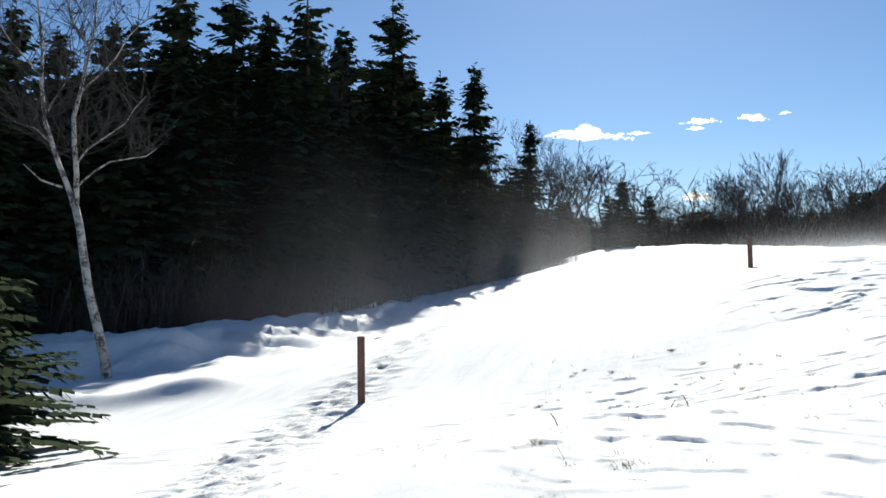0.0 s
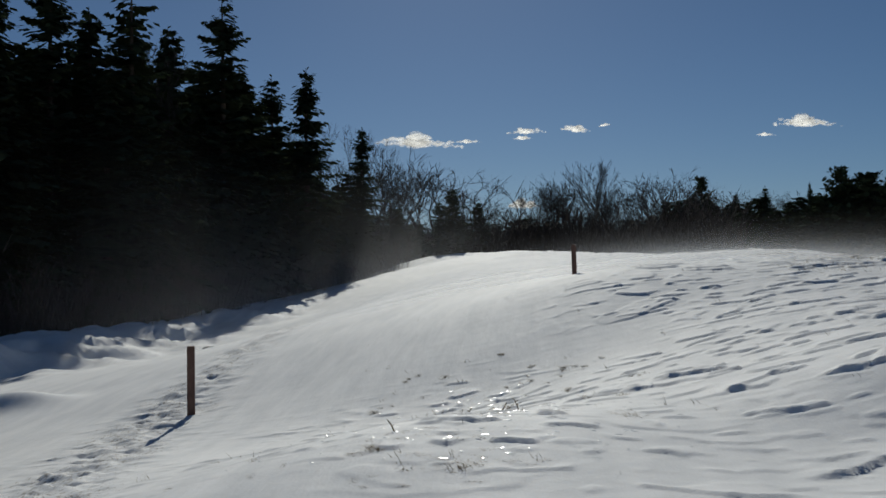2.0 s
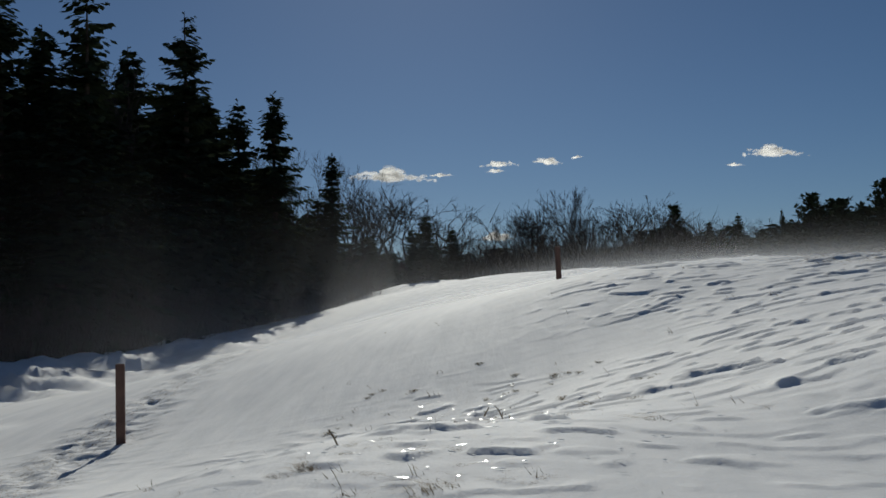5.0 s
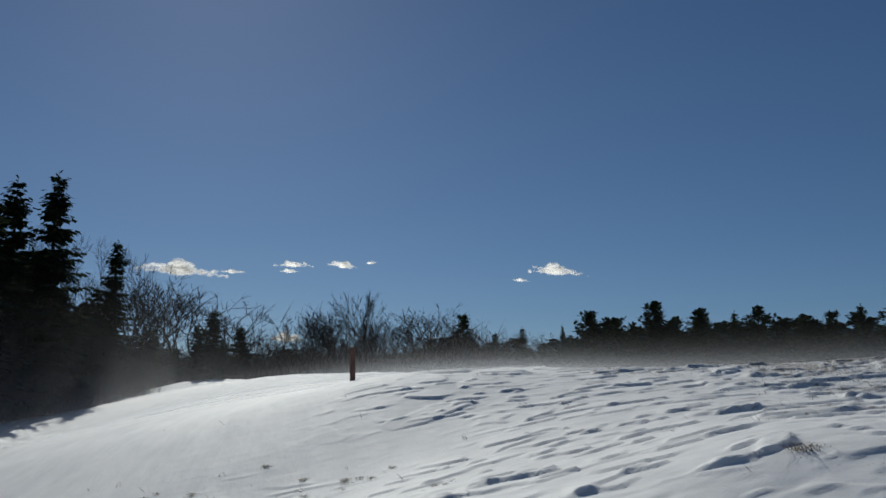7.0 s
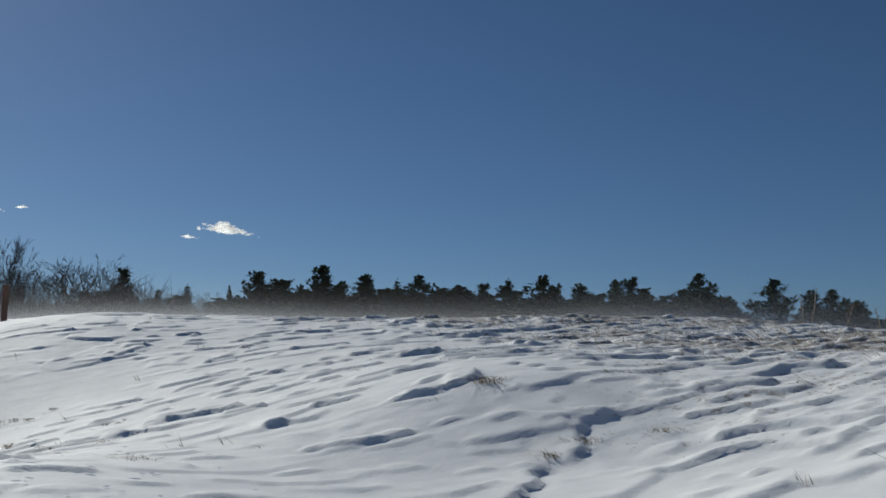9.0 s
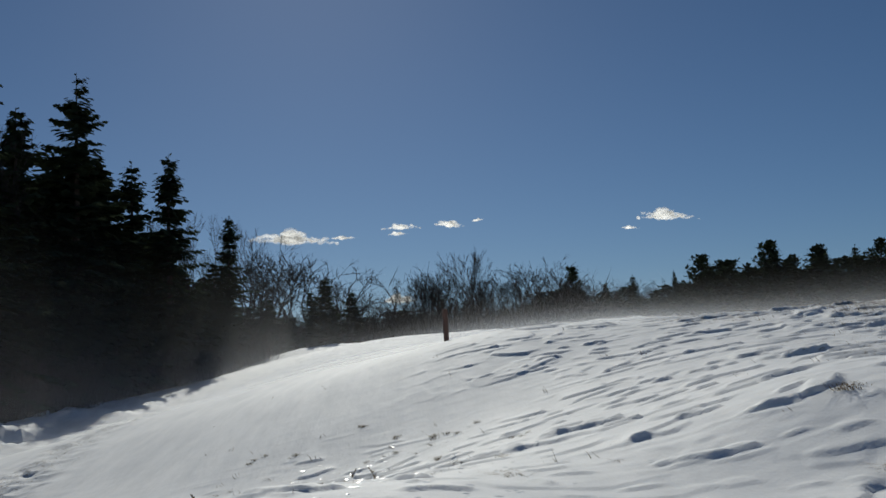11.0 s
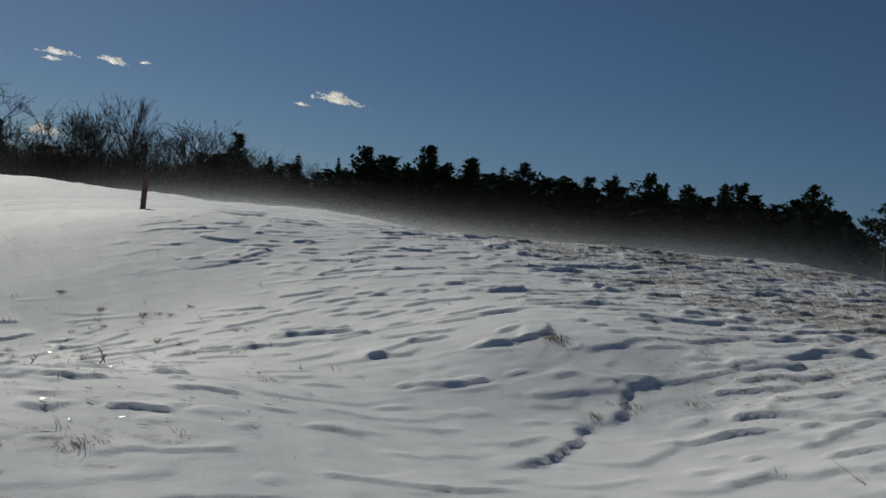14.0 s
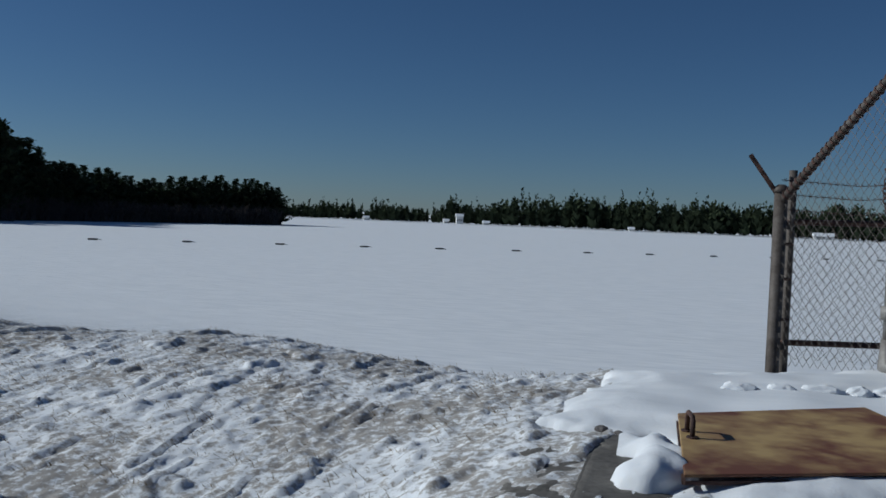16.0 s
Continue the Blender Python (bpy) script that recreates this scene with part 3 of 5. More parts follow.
# the dark spruces along the bank, whose tops stand against the sky: bearing, distance, top angle
for az, d, top, big in ((-138.5, 27, 15.5, 0), (-136.6, 30, 14.6, 0), (-135.2, 27, 16.3, 0), (-133.2, 30, 16.1, 0), (-131.0, 30, 15.0, 0), (-127.9, 31, 15.7, 0),
                        (-126.3, 33, 15.4, 0), (-124.0, 33, 17.8, 0), (-120.7, 36, 18.5, 1), (-118.5, 38, 16.3, 0), (-116.1, 38, 18.6, 1), (-113.9, 45, 15.4, 0),
                        (-110.7, 47, 17.5, 1), (-107.7, 56, 12.6, 2), (-105.6, 55, 13.1, 2), (-102.2, 62, 9.5, 2)):
    variants, base_h = (TALL, 18.0) if big == 1 else ((SPRUCE[3:], 14.0) if big == 2 else (SPRUCE[:3], 14.0))
    spruce(az, d, top, variants, base_h, "tall dark spruce at the snowy forest edge")
# the lower, denser growth that closes the forest below them
for i in range(74):
    az = -141 + 46 * (i + rng.random()) / 74
    edge = forest_edge(az)
    top = min(16.0, 8.6 + 2.5 * math.sin(az * 0.9) + rng.uniform(-2.5, 3.2)) * (1 if az < -108 else 0.62 if az < -103 else 0.42)
    spruce(az, edge + rng.uniform(1.5, 10), top, FILL, 14.0, "dense young spruce in the dark forest edge", wide=1.25, group="dense forest growth")
for i in range(40):
    az = -142 + 44 * (i + rng.random()) / 40
    edge = forest_edge(az) + 9
    spruce(az, edge + rng.uniform(0, 14), (13.0 if az < -112 else 8.0 if az < -103 else 4.0) + rng.uniform(-2, 1), SPARSE, 14.0, "dark spruce deep in the forest", wide=1.35, group="forest behind the edge")
# the spruce beside the camera's left, its boughs down to the snow
BUSH = spruce_meshes(9, 5.2, 2.5, 0.1, 0.0, 0.5)
for az, d, sx, sz in ((-140.2, 12.6, 0.88, 0.56), (-146.0, 11.0, 1.0, 0.9)):
    x, y = at(az, d)
    tree("spruce_tree", BUSH, ("trunk", "crown"), scaled(x, y, ground_z(x, y) - 0.35, 0.4, sx, sz), "bushy dark spruce with boughs down to the snow", "bushy spruces by the bank")

# bare trees along the far end of the field: bearing, distance, top angle, kind
for az, d, top, k, wide in ((-113.3, 44, 15.2, 3, 1), (-104.0, 66, 10.4, 3, 1), (-103.2, 64, 9.6, 4, 1), (-101.2, 70, 9.2, 4, 1.0), (-98.6, 84, 8.2, 0, 1.5), (-97.2, 88, 7.1, 1, 1.3), (-99.6, 80, 8.1, 2, 1.2),
                             (-96.2, 100, 4.6, 2, 1), (-94.0, 110, 6.6, 1, 1.25), (-91.2, 112, 6.0, 0, 1.1), (-90.1, 110, 6.4, 2, 1.1), (-89.0, 112, 6.2, 1, 1.0), (-87.3, 110, 7.0, 3, 1.1),
                             (-86.3, 112, 5.8, 0, 1.0), (-84.6, 110, 6.6, 1, 1.1), (-83.6, 112, 6.2, 2, 1.1), (-85.4, 114, 5.6, 2, 1), (-95.2, 112, 3.9, 0, 1), (-92.4, 116, 3.6, 2, 1)):
    x, y = at(az, d)
    z = min(ground_z(x, y), 0.5)
    s = (d * math.tan(radians(top)) - z) / BARE_H[k]
    tree("bare_tree", (BARE + THIN)[k], ("trunk", "branch_crown"), scaled(x, y, z, rng.random() * 6.28, s * wide, s), "leafless grey hardwood at the end of the field", "bare trees beyond the field")
for i in range(18):
    az = -84 + 24 * (i + rng.random()) / 18
    d = 232 + rng.uniform(0, 14)
    x, y = at(az, d)
    k = rng.randrange(3)
    s = (d * math.tan(radians(rng.uniform(4.0, 5.4))) + 2.5) / BARE_H[k]
    tree("bare_tree", BARE[k], ("trunk", "branch_crown"), scaled(x, y, -2.5, rng.random() * 6.28, s * 1.2, s), "slender leafless tree among the far woods", "bare trees in the far woods")

# low dark conifers that close the view under the bare trees
for i in range(44):
    az = -104 + 21 * (i + rng.random()) / 44
    d = (84 if az < -97 else 118) + rng.uniform(0, 12)
    spruce(az, d, rng.uniform(2.2, 3.7), SPARSE, 14.0, "low dark conifer at the end of the field", wide=2.2, group="conifers beyond the field")

# the pine wood beyond the knoll: bearing, top angle
for az, top, k in ((-81.8, 5.7, 3), (-79.9, 4.7, 4), (-78.3, 5.0, 4), (-75.9, 5.15, 5), (-74.3, 5.9, 0), (-73.2, 5.5, 1), (-70.5, 6.4, 0), (-69.3, 5.5, 1), (-67.9, 6.0, 1), (-66.0, 5.8, 4), (-64.7, 5.95, 2),
                   (-62.4, 5.5, 4), (-60.8, 5.6, 3), (-59.3, 6.0, 4), (-57.2, 6.1, 2), (-55.0, 5.7, 1), (-52.9, 5.9, 3), (-52.0, 6.1, 1), (-50.4, 4.7, 4), (-48.1, 6.25, 2), (-46.6, 5.0, 1), (-44.0, 5.95, 0), (-42.0, 5.3, 1), (-40.9, 5.3, 2),
                   (-39.6, 4.7, 3)):
    d = 203 + rng.uniform(-5, 5)
    top -= 0.05
    x, y = at(az, d)
    height = d * math.tan(radians(top)) - LAKE_Z
    if k < 4:
        tree("pine_tree", PINES[k], ("trunk", "crown"), scaled(x, y, LAKE_Z, rng.random() * 6.28, height / 14 * 1.12, height / 14 * 0.98), "dark green white pine on the lake shore", "shore pines")
    else:
        tree("spruce_tree", SPRUCE[3], ("trunk", "crown"), scaled(x, y, LAKE_Z, rng.random() * 6.28, height / 14 * (1.0 if k == 4 else 0.45), height / 14), "narrow dark spruce among shore pines", "shore spruces")
for i in range(90):
    az = -84 + 46 * (i + rng.random()) / 90
    d = 203 + rng.uniform(-6, 24)
    x, y = at(az, d)
    height = d * math.tan(radians(rng.uniform(3.3, 4.2) if az < -74 else rng.uniform(4.4, 5.2) if az < -46 else rng.uniform(2.6, 4.3))) - LAKE_Z
    k = rng.randrange(4)
    tree("pine_tree", YOUNG[k % 3], ("trunk", "crown"), scaled(x, y, LAKE_Z, rng.random() * 6.28, height / 14 * 1.5, height / 14), "bushy young pine filling the shore wood", "young shore pines")
# the wooded point that runs out into the lake
for i in range(54):
    t = (i + rng.random()) / 54
    az = -39.5 + 15.1 * t
    d = 207 + 56 * t + rng.uniform(-2, 8)
    x, y = at(az, d)
    top = float(np.interp(az, (-39.5, -37, -34, -32, -29, -24.6), (3.3, 2.4, 2.05, 1.6, 1.95, 1.75))) + rng.uniform(-0.3, 0.1)
    height = max(5, d * math.tan(radians(top)) - LAKE_Z)
    k = rng.randrange(4)
    tree("pine_tree", YOUNG[k % 3], ("trunk", "crown"), scaled(x, y, LAKE_Z, rng.random() * 6.28, height / 14 * 1.3, height / 14), "dark pine on the wooded point", "pines on the point")
x, y = at(-37.6, 212)
tree("pine_tree", PINES[3], ("trunk", "crown"), scaled(x, y, LAKE_Z, 0.4, 0.9, 1.04), "thin ragged pine above the point", "pines on the point")

# far shore: one long belt of woods, too far to count
far = Shape()
rnd = random.Random(99)
for i in range(1900):
    az = -26 + 66 * rnd.random()
    d = rnd.uniform(505, 540)
    top = 0.45 + 1.0 * smooth(-18, -6, az) + 0.2 * math.sin(az * 1.7) + 0.12 * math.sin(az * 4.3) + rnd.uniform(-0.75, 0.05)
    spire = rnd.random() < 0.10
    if spire:
        top += 0.55
    h = max(4, d * math.tan(radians(top)) + 4.3)
    x, y = at(az, d)
    w = h * (0.13 if spire else rnd.uniform(0.16, 0.34))
    p = Vector((x, y, LAKE_Z))
    for k in range(26):
        t = rnd.random() ** 1.3
        a = rnd.random() * 6.28
        r = w * (1 - t) ** 0.7
        spray(far, p + Vector((0, 0, h * t * 0.93)), Vector((math.cos(a), math.sin(a), 1.3)), r * 0.7 + 0.8, 0.0, rnd, 0.42)
tagged(new("far_woods", far.mesh("far_woods", NEEDLES)), "dark belt of mixed woods on the far shore", "woods", kind="stuff")

# brush under the far trees
brush = Shape()
for i in range(14000):
    if i < 6000:
        az = -104 + 24 * rnd.random()
        d = rnd.uniform(70, 112)
    elif i < 9000:
        az = -142 + 42 * rnd.random()
        d = forest_edge(az) - 1.5 + rnd.uniform(0.0, 9)
    elif i < 11000:
        az = -84 + 45 * rnd.random()
        d = rnd.uniform(190, 206)
    else:
        t = rnd.random()
        az = -41 + 16.6 * t
        d = 202 + 60 * max(0, t - 0.1) + rnd.uniform(-4, 6)
    x, y = at(az, d)
    z = max(LAKE_Z, float(land(x, y))) - 0.2 if d < 80 else (-0.6 if az < -84 else LAKE_Z)
    h = rnd.uniform(0.8, 3.4) if i >= 6000 and d < 70 else rnd.uniform(2.2, 6.6) if i < 6000 else rnd.uniform(1.5, 5.4)
    for k in range(4):
        lean = Vector((rnd.uniform(-0.5, 0.5), rnd.uniform(-0.5, 0.5), 1)) * h * rnd.uniform(0.6, 1)
        p = Vector((x + rnd.uniform(-0.8, 0.8), y + rnd.uniform(-0.8, 0.8), z))
        u = Vector((rnd.uniform(-1, 1), rnd.uniform(-1, 1), 0)).normalized() * (0.02 if d < 70 else 0.06 if d < 150 else 0.16)
        brush.add([p - u, p + u, p + lean], [(0, 1, 2)])
        for q in range(3):
            b = p + lean * rnd.uniform(0.3, 0.9)
            e = b + Vector((rnd.uniform(-1, 1), rnd.uniform(-1, 1), rnd.uniform(0.1, 1))) * h * 0.28
            brush.add([b - u * 0.6, b + u * 0.6, e], [(0, 1, 2)])
tagged(new("brush", brush.mesh("brush", BRUSH)), "brown leafless brush under the trees", "brush", kind="stuff")

# ---- wooden marker posts ----


def marker_post(x, y, height, lean, label, half=0.05):
    z = ground_z(x, y)
    post = bevelled(Shape().box(pose(0, 0, height / 2 - 0.2), half, half, height / 2 + 0.2), 0.012)
    t = thing("marker_post", Matrix.Translation((x, y, z)) @ pose(0, 0, 0, lean[0], lean[1], 20), label, "post", "marker posts on the snow field")
    part("post", post, WOOD, t)
    cap = bevelled(Shape().box(pose(0, 0, height + 0.004), half - 0.002, half - 0.002, 0.012), 0.008)
    part("cap", cap, WOOD, t, "weathered rounded post head")
    return t


marker_post(-10.43, -4.72, 0.88, (0, 0), "reddish-brown weathered wooden post standing in snow")
marker_post(-13.4, 0.33, 0.46, (2, 3), "weathered wooden post near the top of the knoll", 0.032)

# ---- the birch ----


def birch(x, y):
    """A slanting birch that forks into two slender stems, with fine bare twigs."""
    rnd = random.Random(17)
    z = ground_z(x, y)
    t = thing("birch_tree", (x, y, z), "leaning white birch with two bare stems rising from the bank", "tree")
    ax = Vector((math.cos(radians(128.4)), math.sin(radians(128.4)), 0))
    right = Vector((-0.62, 0.78, 0))

    def p(u, v, w=0.0):
        return right * u + Vector((0, 0, v)) + ax * w

    bole = Shape().tube([p(0.04, -0.5), p(-0.05, 0.35), p(-0.22, 1.2), p(-0.40, 2.0), p(-0.50, 2.75), p(-0.58, 3.4), p(-0.68, 3.9)], [0.15, 0.118, 0.106, 0.098, 0.095, 0.090, 0.085], 10)
    part("trunk", bole, BIRCH, t, "white bark with dark scars", True)
    stems = (([p(-0.64, 3.7), p(-0.86, 4.4), p(-1.05, 4.9), p(-1.32, 5.8), p(-1.38, 6.6), p(-1.36, 7.5), p(-1.50, 8.8), p(-1.46, 9.8)], [0.068, 0.060, 0.055, 0.047, 0.040, 0.032, 0.02, 0.008]),
             ([p(-0.66, 3.75), p(-0.65, 4.6), p(-0.70, 5.3), p(-0.71, 5.9), p(-0.56, 6.5), p(-0.40, 7.3), p(-0.26, 8.0), p(-0.16, 9.6)], [0.070, 0.060, 0.054, 0.048, 0.043, 0.035, 0.026, 0.008]))
    for pts, rad in stems:
        part("stem", Shape().tube(pts, rad, 8), BIRCH, t, "slender white stem", True)
    limbs = ([p(-0.62, 4.35), p(-0.3, 4.66), p(0.05, 4.90), p(0.5, 5.0), p(0.85, 5.06), p(1.1, 5.25)], [p(-0.65, 4.85), p(-0.4, 5.2), p(-0.1, 5.42), p(0.4, 5.8), p(0.6, 6.15), p(0.85, 6.45)],
             [p(-0.95, 4.3), p(-1.4, 4.45), p(-1.75, 4.8)], [p(-1.32, 5.9), p(-1.1, 6.3), p(-0.92, 6.6), p(-0.7, 7.3)], [p(-0.58, 6.45), p(-0.1, 6.95), p(0.2, 7.3), p(0.46, 7.8), p(0.9, 8.3)],
             [p(-1.38, 6.8), p(-1.75, 7.2), p(-2.0, 7.5), p(-2.4, 8.1)], [p(-1.2, 5.3), p(-1.5, 5.6), p(-1.95, 5.75)], [p(-0.36, 7.5), p(-0.7, 8.0), p(-0.9, 8.8)])
    for pts in limbs:
        n = len(pts)
        part("limb", Shape().tube(pts, [0.030 * (1 - 0.75 * i / (n - 1)) for i in range(n)], 6), BIRCH, t, "", True)
    twigs = Shape()
    for pts in [s[0] for s in stems] + list(limbs):
        for k in range(34):
            i = rnd.randrange(1, len(pts))
            b = pts[i - 1].lerp(pts[i], rnd.random())
            if b.z < 4.9:
                continue
            d = Vector((rnd.uniform(-1, 1), rnd.uniform(-1, 1), rnd.uniform(0.1, 1.1))).normalized()
            length = rnd.uniform(0.5, 1.5)
            mid = b + d * length * 0.5
            end = b + d * length + Vector((0, 0, 0.15))
            twigs.tube([b, mid, end], [0.012, 0.009, 0.004], 3, False)
            for q in range(5):
                s0 = mid.lerp(end, rnd.random())
                d2 = (d + Vector((rnd.uniform(-1, 1), rnd.uniform(-1, 1), rnd.uniform(-0.3, 0.9)))).normalized()
                twigs.tube([s0, s0 + d2 * rnd.uniform(0.25, 0.7)], [0.006, 0.003], 3, False)
    part("twig_crown", twigs, GREYBARK, t, "fine brown twigs")
    return t


birch(-16.83, -13.55)

# ---- stones and clods ----


def stone(x, y, sx, sy, sz, label, mat=STONE, name="stone", category="stone"):
    bm = bmesh.new()
    bmesh.ops.create_icosphere(bm, subdivisions=3, radius=1)
    for v in bm.verts:
        v.co *= 1 + 0.22 * noise.noise(v.co * 1.7 + Vector((x, y, 0))) + 0.08 * noise.noise(v.co * 5)
        v.co = Vector((v.co.x * sx, v.co.y * sy, v.co.z * sz))
    me = bpy.data.meshes.new(name)
    bm.to_mesh(me)
    bm.free()
    me.materials.append(mat)
    ob = new(name, me)
    ob.location = (x, y, ground_z(x, y) + sz * 0.25)
    return tagged(ob, label, category)


stone(-24.2, -9.75, 0.30, 0.24, 0.15, "dark stone lying on the snow bank")
for cx, cy, r in ((-0.83, 5.8, 0.04), (-0.66, 5.9, 0.035), (-0.74, 5.75, 0.025), (-0.55, 4.35, 0.04), (-0.62, 4.2, 0.05), (-0.5, 4.15, 0.03), (-0.75, 4.28, 0.035)):
    stone(cx, cy, r, r * 0.8, r * 0.6, "dark frozen clod beside the concrete slab", STONE, "clod", "clod")

# ---- dry grass ----


def tuft_mesh(seed, blades, height, spread):
    rnd = random.Random(seed)
    g = Shape()
    for i in range(blades):
        a = rnd.random() * 6.28
        r = spread * rnd.random() ** 0.7
        b = Vector((math.cos(a) * r, math.sin(a) * r, -0.03))
        lean = Vector((rnd.gauss(0, 0.8), rnd.gauss(0, 0.8), 0)) + Vector((-0.4, -0.7, 0))
        h = height * rnd.uniform(0.4, 1.1)
        m = b + Vector((0, 0, h * 0.6)) + lean * h * 0.35
        e = m + lean * h * 0.8 + Vector((0, 0, h * 0.12))
        u = Vector((math.cos(a + 1.5), math.sin(a + 1.5), 0)) * 0.0022
        g.add([b - u, b + u, m + u * 0.7, m - u * 0.7, e], [(0, 1, 2, 3), (3, 2, 4)])
    return g.mesh("grass_tuft", GRASS)


TUFTS = [tuft_mesh(s, n, h, w) for s, n, h, w in ((1, 230, 0.085, 0.12), (2, 160, 0.07, 0.09), (3, 320, 0.09, 0.16), (4, 210, 0.060, 0.11), (5, 160, 0.055, 0.08))]
for k, (gx, gy, sc) in enumerate(((-4.82, 2.38, 1.0), (-3.80, 2.12, 1.0), (-3.9, 2.32, 0.8), (-4.85, 0.6, 1.0), (-3.45, 1.75, 0.7), (-3.71, 2.65, 0.6), (-4.6, 3.1, 0.6), (-0.85, 3.5, 0.7), (-1.0, 3.3, 0.6), (-0.7, 3.6, 0.7),
                                  (-4.85, 1.2, 0.9), (-5.97, 0.67, 0.7), (-6.2, 0.35, 0.6), (-4.86, -0.58, 0.6), (-4.81, -0.24, 0.6), (-7.31, -0.46, 0.7), (-7.1, 0.21, 0.6), (-3.98, -0.93, 0.6), (-4.2, -1.0, 0.5), (-6.4, 3.4, 0.7), (-3.55, -0.36, 0.9))):
    ob = new("grass_tuft", TUFTS[k % 3])
    ob.matrix_world = Matrix.Translation((gx, gy, ground_z(gx, gy) - 0.02)) @ pose(0, 0, 0, 0, 0, rng.uniform(-40, 40)) @ Matrix.Scale(sc, 4)
    tagged(ob, "wind-bent tuft of dry brown grass poking through snow", "grass tuft", "grass tufts on the hill")

band = random.Random(77)
for cx, cy in ((-3.41, -0.92), (-3.30, -0.74), (-3.56, -0.60), (-8.32, -1.79), (-9.31, -1.57), (-9.07, -1.19), (-9.30, -0.55), (-4.77, -0.25), (-8.18, -0.35), (-3.74, -0.22), (-3.27, -0.27), (-3.60, -0.07),
               (-3.03, -0.68), (-5.03, 0.61), (-6.93, 0.87), (-2.67, 0.27), (-2.69, 0.45), (-8.27, 0.35), (-3.89, -1.02), (-4.36, -0.78), (-3.43, -0.46), (-4.18, -0.91), (-4.02, -0.46)):
    for q in range(band.randint(2, 4)):
        gx, gy = cx + band.gauss(0, 0.05), cy + band.gauss(0, 0.09)
        ob = new("turf_tuft", TUFTS[3 + q % 2])
        size = 0.35 + 0.065 * math.hypot(cx, cy)
        ob.matrix_world = Matrix.Translation((gx, gy, ground_z(gx, gy) - 0.004)) @ pose(0, 0, 0, 0, 0, band.uniform(0, 360)) @ Matrix.Diagonal((size * band.uniform(0.5, 0.9), size * band.uniform(0.5, 0.9), size * band.uniform(0.6, 1.1), 1))
        tagged(ob, "small clump of frozen turf and grass in thin snow", "grass tuft", "turf clumps on the slope")
for k in range(50):
    u = band.random()
    gx, gy = -3.6 - 4.6 * u + band.gauss(0, 0.25), -1.35 + 1.5 * u + band.gauss(0, 0.75) - (0.8 if band.random() < 0.25 else 0)
    ob = new("turf_tuft", TUFTS[3 + k % 2])
    ob.matrix_world = Matrix.Translation((gx, gy, ground_z(gx, gy) - 0.008)) @ pose(0, 0, 0, 0, 0, band.uniform(0, 360)) @ Matrix.Diagonal((band.uniform(0.4, 1.1), band.uniform(0.3, 0.8), band.uniform(0.6, 1.1), 1))
    tagged(ob, "small clump of frozen turf and grass in thin snow", "grass tuft", "turf clumps on the slope")

stalks = Shape()
rnd = random.Random(5)
for i in range(12000):
    gx, gy = rnd.uniform(-13, 0.2), rnd.uniform(-3.2, 10.2)
    want = 0.95 * float(smooth(3.0, 7.0, gy)) + 0.012 + 0.05 * math.exp(-((gy + 0.6) / 0.7) ** 2) * (gx > -9)
    if rnd.random() > want or math.hypot(gx, gy) < 2.2 or (gx > -1.3 and gy > 4.0):
        continue
    gz = ground_z(gx, gy)
    for q in range(rnd.randint(2, 5)):
        b = Vector((gx + rnd.uniform(-0.05, 0.05), gy + rnd.uniform(-0.05, 0.05), gz - 0.01))
        h = rnd.uniform(0.015, 0.06) * (1.8 if rnd.random() < 0.06 else 1)
        lean = Vector((-0.5 + rnd.gauss(0, 0.5), -0.7 + rnd.gauss(0, 0.5), 0))
        u = Vector((rnd.uniform(-1, 1), rnd.uniform(-1, 1), 0)).normalized() * 0.003
        stalks.add([b - u, b + u, b + Vector((0, 0, h)) + lean * h], [(0, 1, 2)])
tagged(new("grass_stubble", stalks.mesh("grass_stubble", GRASS)), "short dry grass stubble showing through wind-swept snow", "grass", kind="stuff")


def weed(x, y, height, seed):
    """A dead weed stalk with a few side shoots."""
    rnd = random.Random(seed)
    z = ground_z(x, y)
    s = Shape()
    top = Vector((rnd.uniform(-0.1, 0.1), rnd.uniform(-0.1, 0.1), height))
    s.tube([(0, 0, -0.05), top * 0.5 + Vector((0.02, 0, 0)), top], [0.006, 0.005, 0.002], 4)
    for k in range(6):
        b = top * rnd.uniform(0.3, 0.95)
        s.tube([b, b + Vector((rnd.uniform(-1, 1), rnd.uniform(-1, 1), rnd.uniform(0.3, 1))) * height * 0.22], [0.004, 0.0015], 3)
    ob = new("dead_weed", s.mesh("dead_weed", GRASS))
    ob.location = (x, y, z)
    return tagged(ob, "thin dead weed stalk standing in snow", "weed", "dead weeds")


for k, (wx, wy, wh) in enumerate(((-8.3, 8.6, 0.45), (-8.5, 8.7, 0.4), (-8.0, 8.8, 0.35), (-7.6, 8.9, 0.3), (-4.4, -0.9, 0.13), (-5.2, -0.3, 0.15), (-6.6, -0.7, 0.2), (-6.2, -0.2, 0.2))):
    weed(wx, wy, wh * (1 if wy > 5 else 0.5), k)

